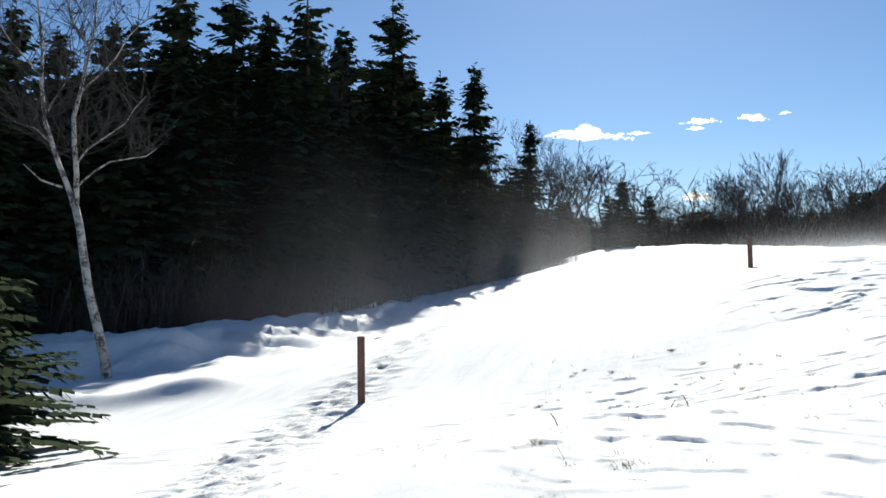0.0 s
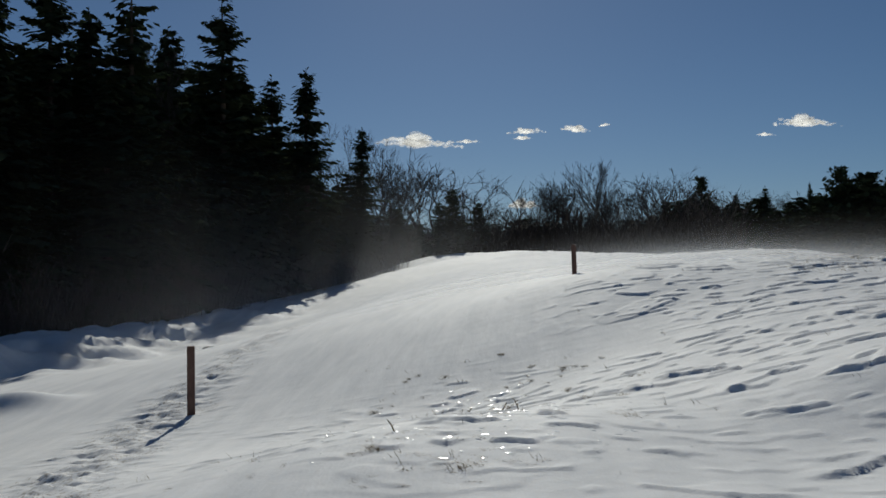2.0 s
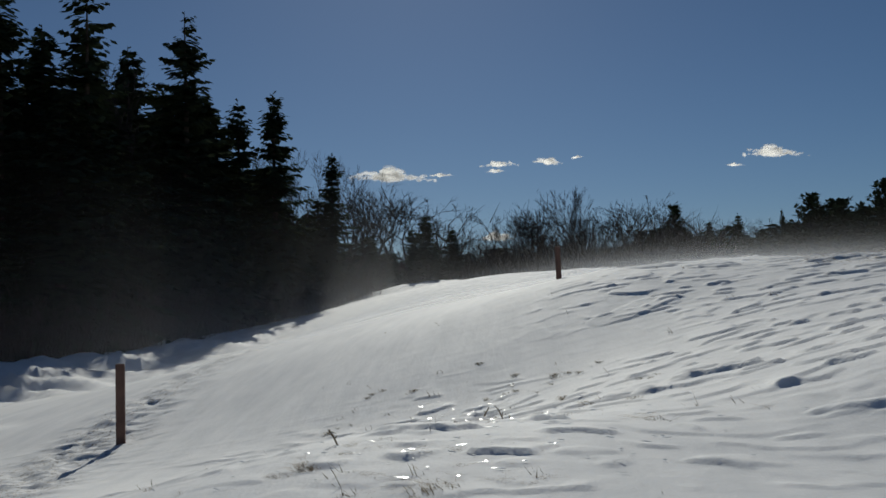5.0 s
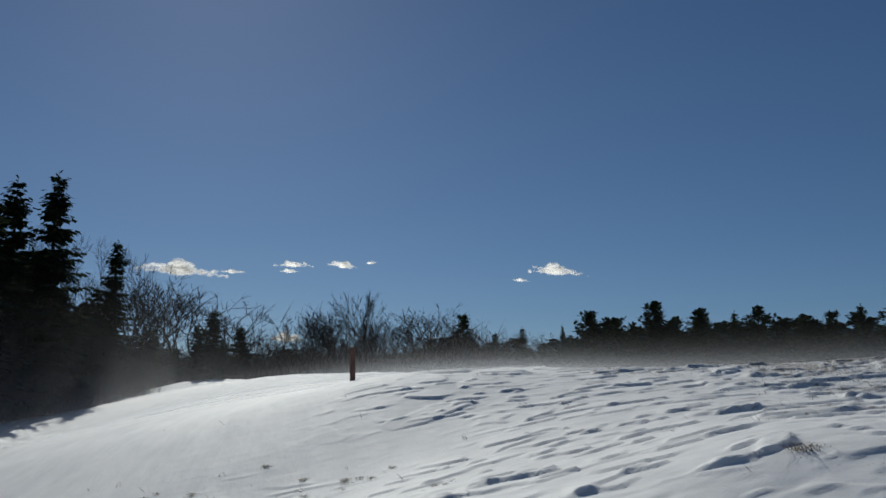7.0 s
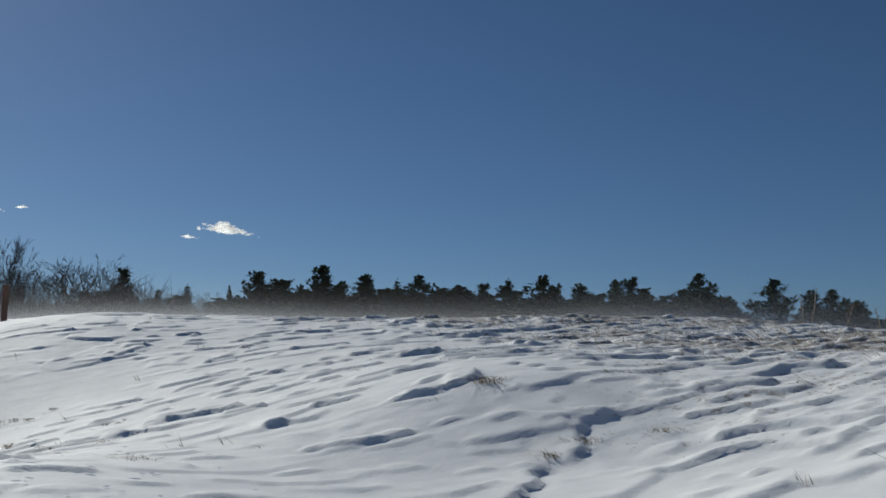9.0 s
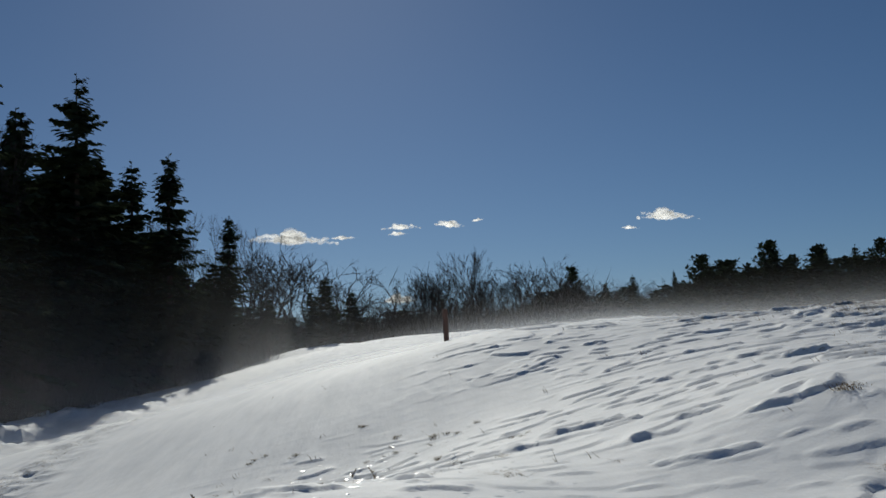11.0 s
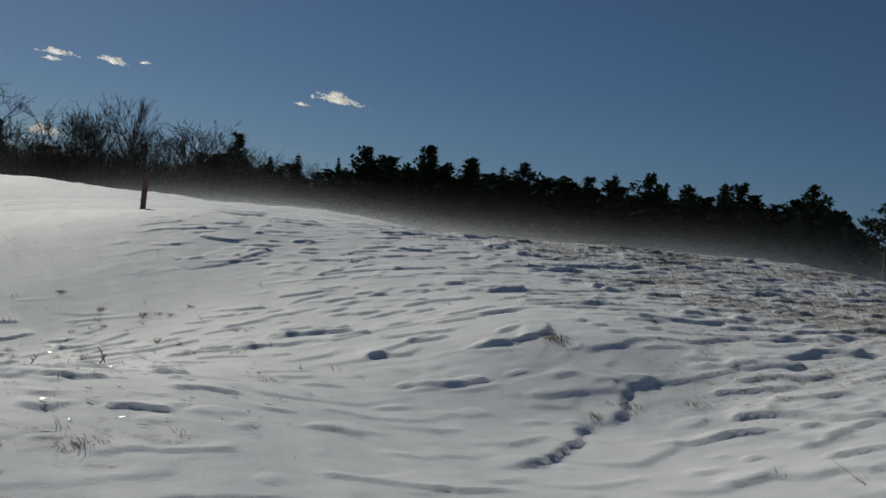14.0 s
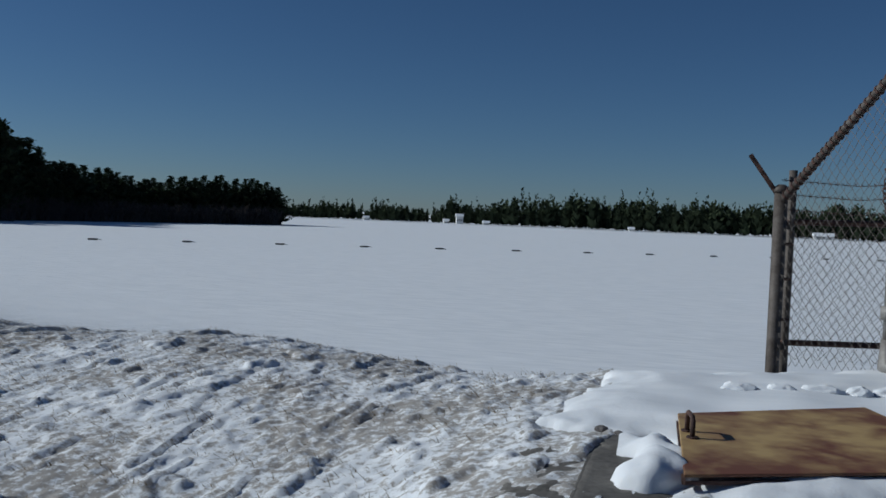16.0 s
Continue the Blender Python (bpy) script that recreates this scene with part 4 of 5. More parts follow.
# ---- ice crust that glitters ----
ICE = bpy.data.materials.new("glazed_ice")
ICE.use_nodes = True
ib = ICE.node_tree.nodes["Principled BSDF"]
ib.inputs["Base Color"].default_value = (0.75, 0.78, 0.8, 1)
ib.inputs["Roughness"].default_value = 0.2
ib.inputs["Specular IOR Level"].default_value = 0.8
inz = ICE.node_tree.nodes.new("ShaderNodeTexNoise")
inz.inputs["Scale"].default_value = 28
ibp = ICE.node_tree.nodes.new("ShaderNodeBump")
ibp.inputs["Strength"].default_value = 0.12
ibp.inputs["Distance"].default_value = 0.02
ICE.node_tree.links.new(inz.outputs[0], ibp.inputs["Height"])
ICE.node_tree.links.new(ibp.outputs[0], ib.inputs["Normal"])
ice = Shape()
rnd = random.Random(8)
for i in range(260):
    gx = rnd.uniform(-8.5, -3.6)
    gy = -0.45 + 0.12 * (gx + 6) + rnd.gauss(0, 0.6)
    gz = ground_z(gx, gy) + 0.006
    length, width = rnd.uniform(0.008, 0.035), rnd.uniform(0.004, 0.010)
    w = radians(WIND + rnd.uniform(-15, 15))
    u, v = Vector((math.cos(w), math.sin(w), 0)) * length, Vector((-math.sin(w), math.cos(w), 0)) * width
    c = Vector((gx, gy, gz))
    n = 7
    lean_ = Vector((-rnd.gauss(0.20, 0.07), -rnd.gauss(0.0, 0.07), 0))
    ring = [c + u * math.cos(2 * math.pi * k / n) * rnd.uniform(0.6, 1.1) + v * math.sin(2 * math.pi * k / n) * rnd.uniform(0.6, 1.1) for k in range(n)]
    ring = [p_ + Vector((0, 0, (p_ - c).dot(lean_))) for p_ in ring]
    ice.add([c + Vector((0, 0, 0.001))] + ring, [(0, 1 + k, 1 + (k + 1) % n) for k in range(n)])
tagged(new("ice_glaze", ice.mesh("ice_glaze", ICE)), "glittering crust of clear ice on the snow", "ice", kind="stuff")

# ---- float line frozen into the lake ----


def lake_float():
    t = thing("boom_float", (0, 0, LAKE_Z), "dark float of a boom line frozen into lake snow", "float", "boom floats")
    part("body", bevelled(Shape().box(pose(0, 0, 0.12), 0.55, 0.13, 0.10), 0.05), BUOY, t)
    part("lug", Shape().tube([(0.5, 0, 0.14), (0.78, 0.02, 0.10), (0.95, 0, 0.02)], 0.03, 6), BUOY, t)
    return t


first = lake_float()
FLOAT_A, FLOAT_STEP = Vector((-48.8, 108.0, LAKE_Z)), Vector((8.64, 6.2, 0))
for k in range(-6, 12):
    at_k = FLOAT_A + FLOAT_STEP * k + Vector((0.25 * math.sin(k * 2.1), 0.35 * math.cos(k * 1.7), 0))
    m = Matrix.Translation(at_k) @ pose(0, 0, 0, 0, 0, 36 + 7 * math.sin(k * 3.3))
    if k == -6:
        first.matrix_world = m
    else:
        copy_thing(first, m)

# ---- houses on the far shore ----


def house(az, d, w, dep, h, wall, label):
    x, y = at(az, d)
    t = thing("house", Matrix.Translation((x, y, LAKE_Z)) @ pose(0, 0, 0, 0, 0, -az + 8), label, "house", "houses on the far shore")
    part("wall", Shape().box(pose(0, 0, h / 2), w / 2, dep / 2, h / 2), wall, t)
    r = Shape().add([(-w / 2 - 0.4, -dep / 2 - 0.4, h), (w / 2 + 0.4, -dep / 2 - 0.4, h), (w / 2 + 0.4, dep / 2 + 0.4, h), (-w / 2 - 0.4, dep / 2 + 0.4, h), (-w / 2 - 0.4, 0, h + dep * 0.38), (w / 2 + 0.4, 0, h + dep * 0.38)],
                    [(0, 1, 5, 4), (2, 3, 4, 5), (0, 4, 3), (1, 2, 5), (3, 2, 1, 0)])
    part("roof", r, SNOWROOF, t, "snow-covered gable roof")
    for i in range(3):
        win = part("window", bevelled(Shape().box(pose((i - 1) * w * 0.3, -dep / 2 - 0.03, h * 0.5), w * 0.09, 0.05, h * 0.2), 0.01), PAINTWHITE, t)
        part("pane", Shape().box(pose((i - 1) * w * 0.3, -dep / 2 - 0.09, h * 0.5), w * 0.07, 0.015, h * 0.16), GLASS, win)
    return t


SNOWROOF = LAKE
house(-13.6, 498, 3.4, 3.6, 4.0, PAINTWHITE, "white gabled lake house on the far shore")
house(-14.4, 500, 2.6, 3, 1.3, PAINTWHITE, "low white cottage on the far shore")
house(-12.0, 500, 3.2, 3, 1.2, PAINTWHITE, "pale cottage under far shore trees")
house(-19.2, 502, 2.6, 3, 1.2, PAINTWHITE, "small pale boathouse on the far shore")
house(-3.4, 496, 2.6, 3, 1.1, PAINTWHITE, "small white cabin by the far ice")
house(7.2, 494, 9, 4, 1.8, PAINTWHITE, "long low white house on the far shore")

# ---- the concrete slab with its steel hatch ----
SLAB = thing("concrete_slab", (0, 0, 0), "dark wet concrete slab edged with drifted snow", "slab")
edge = [(-0.85, 4.1), (-0.26, 4.27), (0.13, 4.36), (0.64, 4.62), (1.25, 4.98), (2.6, 5.6), (2.6, 8.8), (-0.7, 7.3), (-0.85, 5.6)]
n = len(edge)
s = Shape().add([(a, b, 0.56) for a, b in edge] + [(a, b, -0.6) for a, b in edge], [tuple(range(n)), tuple(range(2 * n - 1, n - 1, -1))] + [(i, n + i, n + (i + 1) % n, (i + 1) % n) for i in range(n)])
part("slab", bevelled(s, 0.02), CONCRETE, SLAB)


def drift(name, pts, z0, height, label, seed, soft=0.35, ragged=1.0):
    """A smooth heap of snow inside an outline, thinning to its edge."""
    xs, ys = [p[0] for p in pts], [p[1] for p in pts]
    gx, gy = np.arange(min(xs), max(xs) + 0.03, 0.03), np.arange(min(ys), max(ys) + 0.03, 0.03)
    X, Y = np.meshgrid(gx, gy)
    wob = ragged * (0.10 * value_noise(X * 3, Y * 3, seed) + 0.05 * value_noise(X * 8, Y * 8, seed + 1))
    best = np.full(X.shape, 1e9)
    inside = np.zeros(X.shape, dtype=bool)
    m = len(pts)
    for i in range(m):
        (ax, ay), (bx, by) = pts[i], pts[(i + 1) % m]
        dx, dy = bx - ax, by - ay
        t = np.clip(((X - ax) * dx + (Y - ay) * dy) / (dx * dx + dy * dy), 0, 1)
        best = np.minimum(best, np.hypot(X - ax - t * dx, Y - ay - t * dy))
        if ay != by:
            inside ^= ((ay > Y) != (by > Y)) & (X < (bx - ax) * (Y - ay) / (by - ay) + ax)
    dist = np.where(inside, best, -best) + wob
    Z = z0 + height * np.sqrt(np.clip(dist / soft, 0, 1)) + 0.02 * value_noise(X * 2.2, Y * 2.2, seed + 2) - 0.25 * smooth(0.0, 0.05, -dist)
    return tagged(new(name, grid_mesh(name, gx, gy, Z, LAKE)), label, "snow drift")


drift("snow_drift", [(-1.2, 5.95), (-0.42, 5.6), (-0.42, 4.72), (-0.2, 4.55), (0.5, 4.85), (1.1, 5.2), (2.3, 5.75), (2.4, 8.4), (0.9, 8.6), (-0.9, 7.6)], 0.558, 0.078, "smooth white snow drift around the hatch", 3)
drift("snow_drift", [(-0.72, 5.45), (-0.46, 5.6), (-0.36, 4.95), (-0.5, 4.68), (-0.66, 4.8)], 0.56, 0.14, "small heaped snow drift beside the hatch", 13, 0.3, 1.6)
gx_, gy_ = np.arange(-1.6, 2.6, 0.025), np.arange(3.5, 6.0, 0.025)
GXX, GYY = np.meshgrid(gx_, gy_)
core = np.full(GXX.shape, -1e9)
for px_, py_, pr_ in ((-0.72, 5.1, 0.42), (-0.62, 4.55, 0.36), (-0.25, 4.5, 0.32), (-0.95, 4.75, 0.22), (0.15, 4.55, 0.2), (-0.85, 5.65, 0.16), (-1.05, 5.3, 0.14), (0.75, 4.35, 0.30), (1.2, 4.5, 0.50), (1.8, 4.7, 0.6), (0.25, 4.2, 0.16)):
    core = np.maximum(core, pr_ - np.hypot(GXX - px_, GYY - py_))
core = core + 0.16 * value_noise(GXX * 2.5, GYY * 6.0, 91) + 0.10 * value_noise(GXX * 6.0, GYY * 13.0, 92)
under = land(GXX, GYY) + 0.3 * relief(GXX, GYY)
in_slab = (GXX > -0.85) & (GYY > 4.12 + 0.42 * (GXX + 0.85))
GZZ = np.where(in_slab, np.maximum(under, 0.561), under) + np.where(core > 0, 0.006, -0.06) + 0.004 * value_noise(GXX * 14, GYY * 14, 93)
gravel = tagged(new("gravel_patch", grid_mesh("gravel_patch", gx_, gy_, GZZ, CONCRETE)), "wet dark gravel blown clear of snow", "gravel", kind="structure")
for k, (bx, by, sx) in enumerate(((-0.1, 7.05, 0.12), (0.15, 7.1, 0.10), (0.4, 7.2, 0.14), (0.62, 7.25, 0.08), (0.8, 7.3, 0.1))):
    stone(bx, by, sx, 0.07, 0.05, "clump of crusted snow behind the hatch", LAKE, "snow_clump", "snow").location.z = 0.63

HATCH = thing("steel_hatch", Matrix.Translation((0, 0, 0)), "rust-stained tan steel hatch cover lying in snow", "hatch")
z = 0.655
corners = [(-0.42, 4.76), (0.91, 5.38), (0.55, 6.66), (-0.46, 6.0)]
plate = Shape().add([(a, b, z) for a, b in corners] + [(a, b, z - 0.014) for a, b in corners], [(0, 1, 2, 3), (7, 6, 5, 4)] + [(i, 4 + i, 4 + (i + 1) % 4, (i + 1) % 4) for i in range(4)])
part("plate", bevelled(plate, 0.006), PLATE, HATCH)
frame_s = Shape()
for i in range(4):
    a, b = Vector((*corners[i], z - 0.034)), Vector((*corners[(i + 1) % 4], z - 0.034))
    frame_s.tube([a, b], 0.010, 4)
part("rim", frame_s, RUST, HATCH, "dark rusty frame under the plate")


def handle(x, y, along, label):
    c, s_ = math.cos(radians(along)), math.sin(radians(along))

    def q(u, v):
        return Vector((x + u * c, y + u * s_, z + v))

    h = part("handle", Shape().tube([q(-0.07, -0.02), q(-0.07, 0.075), q(-0.05, 0.095), q(0.05, 0.095), q(0.07, 0.075), q(0.07, -0.02)], 0.012, 8), RUST, HATCH, label, True)
    for u in (-0.07, 0.07):
        part("foot", Shape().tube([q(u, -0.002), q(u, 0.008)], 0.028, 8), RUST, h)


handle(-0.40, 5.5, 100, "rusty bent-bar handle")
handle(0.62, 6.0, 130, "rusty bent-bar handle")

stake = thing("wire_stake", (0.88, 5.02, 0.58), "thin wire stake standing in snow", "stake")
part("rod", Shape().tube([(0, 0, -0.1), (0.004, 0, 0.14), (0, 0, 0.30)], 0.004, 6), GALV, stake)
part("base", bevelled(Shape().box(pose(0, 0, 0.055), 0.06, 0.04, 0.008), 0.003), STONE, stake)

# ---- the chain-link fence and gate ----


def chain_link(a, b, low, high, cell=0.096, wire=0.0025):
    """Woven wire between two uprights a and b; low and high give its lower and upper edge at each end."""
    s = Shape()
    a, b = Vector((*a, 0)), Vector((*b, 0))
    length = (b - a).length
    d = (b - a) / length
    nrm = Vector((-d.y, d.x, 0)) * 0.004
    count = int(length / (cell / 2))
    for i in range(count):
        u0 = i * cell / 2
        f = u0 / length
        z0, z1 = low[0] + (low[1] - low[0]) * f, high[0] + (high[1] - high[0]) * f
        pts = []
        j = 0
        zz = z0
        while zz <= z1:
            u = u0 + (cell / 2 if (j + i) % 2 else 0)
            pts.append(a + d * min(u, length) + Vector((0, 0, zz)) + nrm * (1 if j % 2 else -1))
            zz += cell / 2 * 1.05
            j += 1
        if len(pts) > 1:
            s.tube(pts, wire, 3, False)
    return s


FENCE = thing("chain_link_fence", (0, 0, 0), "weathered chain-link fence with barbed-wire arms by the lake", "fence")
GP, LP, RP = (0.98, 8.40), (0.30, 9.60), (1.58, 9.88)
CORNER = (0.98 + 0.07, 8.46)
FAR_R = (4.2, 10.5)


def fence_post(x, y, z0, z1, r, mat, label):
    p = part("fence_post", Shape().tube([(x, y, z0), (x, y, z1)], r, 12), mat, FENCE, label, True)
    part("post_cap", Shape().tube([(x, y, z1 - 0.01), (x, y, z1 + 0.03), (x, y, z1 + 0.06)], [r * 1.18, r * 1.15, r * 0.5], 12), mat, p, "", True)
    return p


corner_post = fence_post(*CORNER, -0.5, 3.20, 0.042, RUST, "dark rusty steel post")
left_post = fence_post(*LP, -1.2, 1.95, 0.058, DULL, "weathered grey post wrapped in wire mesh")
fence_post(*RP, -1.2, 2.10, 0.045, RUST, "dark rusty steel post")
part("pole", Shape().tube([(LP[0] + 0.10, LP[1] + 0.1, -0.6), (LP[0] + 0.10, LP[1] + 0.1, 2.14)], 0.035, 8), DULL, left_post, "", True)


def arm(parent, p, q):
    a = part("barb_arm", Shape().tube([p, q], 0.028, 4), RUST, parent, "dark angle-iron barbed-wire arm")
    for k in range(3):
        c = Vector(p).lerp(Vector(q), 0.35 + 0.3 * k)
        part("clip", Shape().box(Matrix.Translation(c), 0.012, 0.04, 0.02), RUST, a)


arm(left_post, (LP[0], LP[1], 1.88), (LP[0] - 0.27, LP[1], 2.26))
arm(corner_post, (CORNER[0] - 0.02, CORNER[1] - 0.02, 3.20), (CORNER[0] - 0.44, CORNER[1] - 0.1, 3.64))
arm(corner_post, (CORNER[0] + 0.02, CORNER[1] + 0.02, 3.20), (CORNER[0] + 0.40, CORNER[1] + 0.1, 3.66))
# sloping wing between the gate post and the lake-side post
part("top_rail", Shape().tube([(GP[0], GP[1], 2.86), (LP[0], LP[1], 1.86)], 0.034, 8), DULL, FENCE, "sloping rusty top rail", True)
ties = Shape()
for k in range(26):
    c = Vector((GP[0], GP[1], 2.86)).lerp(Vector((LP[0], LP[1], 1.86)), (k + 0.5) / 26)
    d = (Vector((LP[0], LP[1], 1.86)) - Vector((GP[0], GP[1], 2.86))).normalized()
    ties.tube([c - d * 0.010, c + d * 0.010], 0.042, 8)
part("wire_tie", ties, RUST, FENCE, "row of rusty wire ties round the rail")["kind"] = "stuff"
part("wing_mesh", chain_link(GP, LP, (0.6, 0.45), (2.84, 1.84)), DULL, FENCE, "chain-link mesh")
# back panel with two rails and three barbed strands
for zz in (0.64, 1.69):
    part("rail", Shape().tube([(LP[0], LP[1] + 0.08, zz), (RP[0], RP[1], zz + 0.02), (FAR_R[0], FAR_R[1], zz + 0.02)], 0.027, 8), RUST, FENCE, "dark horizontal pipe rail", True)
part("panel_mesh", chain_link((LP[0], LP[1] + 0.04), (RP[0], RP[1] - 0.04), (0.50, 0.50), (1.69, 1.69)), DULL, FENCE, "chain-link mesh")
part("panel_mesh", chain_link((RP[0], RP[1] - 0.04), (FAR_R[0], FAR_R[1] - 0.04), (0.50, 0.50), (1.69, 1.69)), DULL, FENCE, "chain-link mesh")
for k, zz in enumerate((1.80, 1.93, 2.05)):
    strand = Shape().tube([(LP[0], LP[1], zz), ((LP[0] + RP[0]) / 2, (LP[1] + RP[1]) / 2, zz - 0.03), (RP[0], RP[1], zz + 0.02), (FAR_R[0], FAR_R[1], zz)], 0.004, 4)
    for i in range(24):
        u = (i + 0.5) / 24
        c = Vector((LP[0] + (RP[0] - LP[0]) * u, LP[1] + (RP[1] - LP[1]) * u, zz - 0.03 * math.sin(math.pi * u) + 0.02 * u))
        strand.tube([c - Vector((0.012, 0.01, 0.016)), c + Vector((0.012, 0.01, 0.016))], 0.0025, 3)
        strand.tube([c - Vector((0.012, -0.01, -0.016)), c + Vector((0.012, -0.01, -0.016))], 0.0025, 3)
    part("barbed_strand", strand, RUST, FENCE, "thin sagging barbed wire")
for p0, zz in ((LP, 1.2), (LP, 0.85), (LP, 1.5), (RP, 0.9), (RP, 1.25)):
    part("tension_band", Shape().tube([(p0[0] - 0.02, p0[1] - 0.02, zz), (p0[0] + 0.12, p0[1] - 0.02, zz)], 0.014, 6), RUST, FENCE)

# the gate leaf swings out from the gate post
GDIR = Vector((0.335, -0.942, 0)).normalized()
GEND = Vector((GP[0], GP[1], 0)) + GDIR * 2.4
GATE = thing("chain_link_gate", (0, 0, 0), "tall galvanised chain-link gate standing half open", "gate")
part("stile", Shape().tube([(GP[0], GP[1], 0.58), (GP[0], GP[1], 3.12)], 0.038, 12), GALV, GATE, "worn grey pipe", True)
part("stile", Shape().tube([(GEND.x, GEND.y, 0.58), (GEND.x, GEND.y, 3.12)], 0.04, 12), GALV, GATE, "worn grey pipe", True)
part("gate_top_rail", Shape().tube([(GP[0], GP[1], 3.05), (GEND.x, GEND.y, 3.05)], 0.038, 12), GALV, GATE, "worn grey pipe", True)
part("gate_bottom_rail", Shape().tube([(GP[0], GP[1], 0.66), (GEND.x, GEND.y, 0.66)], 0.04, 12), GALV, GATE, "worn grey pipe", True)
part("elbow", Shape().tube([(GP[0], GP[1], 0.86), (GP[0], GP[1], 0.66), (GP[0] + GDIR.x * 0.16, GP[1] + GDIR.y * 0.16, 0.66)], [0.05, 0.065, 0.055], 10), GALV, GATE, "", True)
part("gate_mesh", chain_link(GP, (GEND.x, GEND.y), (0.66, 0.66), (3.04, 3.04)), DULL, GATE, "chain-link mesh")
for zz in (2.55, 1.05):
    hin = part("hinge", Shape().tube([(GP[0], GP[1], zz - 0.05), (GP[0], GP[1], zz + 0.05)], 0.062, 10), GALV, GATE, "", True)
    part("hinge_pin", Shape().tube([(GP[0] + 0.02, GP[1] + 0.03, zz), (CORNER[0], CORNER[1], zz)], 0.016, 6), RUST, hin)
CHAIN = thing("lock_chain", (GP[0] - 0.04, GP[1] - 0.05, 1.95), "rusty chain hanging round the gate post", "chain")
for k in range(14):
    a = Shape()
    ring = [Vector((0.014 * math.cos(2 * math.pi * i / 8), 0, 0.024 * math.sin(2 * math.pi * i / 8))) for i in range(9)]
    a.tube(ring, 0.005, 5, False)
    o = part("link", a, RUST, CHAIN)
    o.matrix_local = Matrix.Translation((-0.03 - 0.02 * math.sin(k * 0.4), -0.02, 0.12 - 0.035 * k)) @ pose(0, 0, 0, 0, 0, 90 * (k % 2) + 20)
part("loop", Shape().tube([Vector((0.04 + 0.075 * math.cos(a_), 0.05 + 0.09 * math.sin(a_), 0.14)) for a_ in np.linspace(0, 6.283, 15)], 0.014, 6, False), RUST, CHAIN)

# ---- the warning sign on the gate ----
SC = Vector((GP[0], GP[1], 0)) + GDIR * 1.27
SIGN_W, SIGN_H = 0.62, 0.47
sx = GDIR
sz = Vector((0, 0, 1))
sn = sx.cross(sz)
SIGN_M = Matrix(((sx.x, sz.x, sn.x, SC.x + sn.x * 0.02), (sx.y, sz.y, sn.y, SC.y + sn.y * 0.02), (sx.z, sz.z, sn.z, 2.245), (0, 0, 0, 1)))
SIGN = thing("warning_sign", SIGN_M, "blue metal sign with white capital lettering wired to the gate", "sign")
part("plate", bevelled(Shape().box(pose(0, 0, 0), SIGN_W / 2, SIGN_H / 2, 0.004), 0.003), SIGNBLUE, SIGN)


def lettering(words, v, size):
    cu = bpy.data.curves.new("lettering", "FONT")
    cu.body = words
    cu.size = size
    cu.align_x, cu.align_y = "CENTER", "CENTER"
    cu.extrude = 0.0008
    cu.offset = 0.002
    tmp = bpy.data.objects.new("lettering", cu)
    scene.collection.objects.link(tmp)
    me = bpy.data.meshes.new_from_object(tmp)
    scene.collection.objects.unlink(tmp)
    bpy.data.objects.remove(tmp)
    me.materials.clear()
    me.materials.append(SIGNWHITE)
    o = part("lettering", me, SIGNWHITE, SIGN, "white capital letters")
    o.matrix_local = Matrix.Translation((0, v, 0.0065)) @ Matrix.Diagonal((0.92, 1, 1, 1))
    return o


lettering("NO TRESPASSING", 0.165, 0.072)
lettering("PRIVATE PROPERTY", 0.095, 0.068)
lettering("VIOLATORS WILL BE", -0.10, 0.064)
lettering("PROSECUTED", -0.17, 0.066)
for u0, u1, v, h in ((-0.26, -0.04, 0.052, 0.006), (0.04, 0.26, 0.052, 0.006), (-0.03, 0.03, 0.052, 0.022), (-0.25, -0.04, -0.02, 0.046), (-0.02, 0.06, -0.02, 0.046), (0.08, 0.19, -0.02, 0.046), (0.21, 0.26, -0.02, 0.046)):
    part("print_bar", Shape().box(pose((u0 + u1) / 2, v, 0.0058), (u1 - u0) / 2, h / 2, 0.0008), SIGNWHITE, SIGN)
for u, v in ((-0.29, 0.21), (0.29, 0.21), (-0.29, -0.21), (0.29, -0.21)):
    part("bolt", Shape().tube([(u, v, 0.003), (u, v, 0.011)], 0.008, 8), GALV, SIGN)
part("edge_strip", Shape().box(pose(SIGN_W / 2 + 0.012, 0, 0.0), 0.012, SIGN_H / 2 + 0.02, 0.008), RUST, SIGN, "dark rusty edge strip")

# ---- yellow pipe barrier behind the gate ----
BAR = thing("pipe_barrier", (0, 0, 0), "worn yellow steel pipe barrier behind the gate", "barrier")
YB = 7.72
part("upright", Shape().tube([(1.14, YB, 0.1), (1.14, YB, 1.52), (1.17, YB, 1.58)], 0.037, 10), YELLOW, BAR, "", True)
part("brace", Shape().tube([(1.15, YB, 1.58), (1.24, YB, 1.56), (1.66, YB - 0.02, 1.10), (2.1, YB - 0.05, 0.62)], 0.037, 10), YELLOW, BAR, "", True)
part("upright", Shape().tube([(1.93, YB, 0.1), (1.93, YB, 1.62), (1.98, YB, 1.70)], 0.05, 10), YELLOW, BAR, "", True)
part("crossbar", Shape().tube([(1.97, YB, 1.68), (2.10, YB, 1.64), (2.2, YB - 0.1, 1.55), (2.9, YB - 0.3, 1.5)], 0.047, 10), YELLOW, BAR, "", True)
part("elbow", Shape().tube([(1.93, YB, 1.50), (2.05, YB, 1.50), (2.6, YB, 1.50)], 0.045, 10), YELLOW, BAR, "", True)
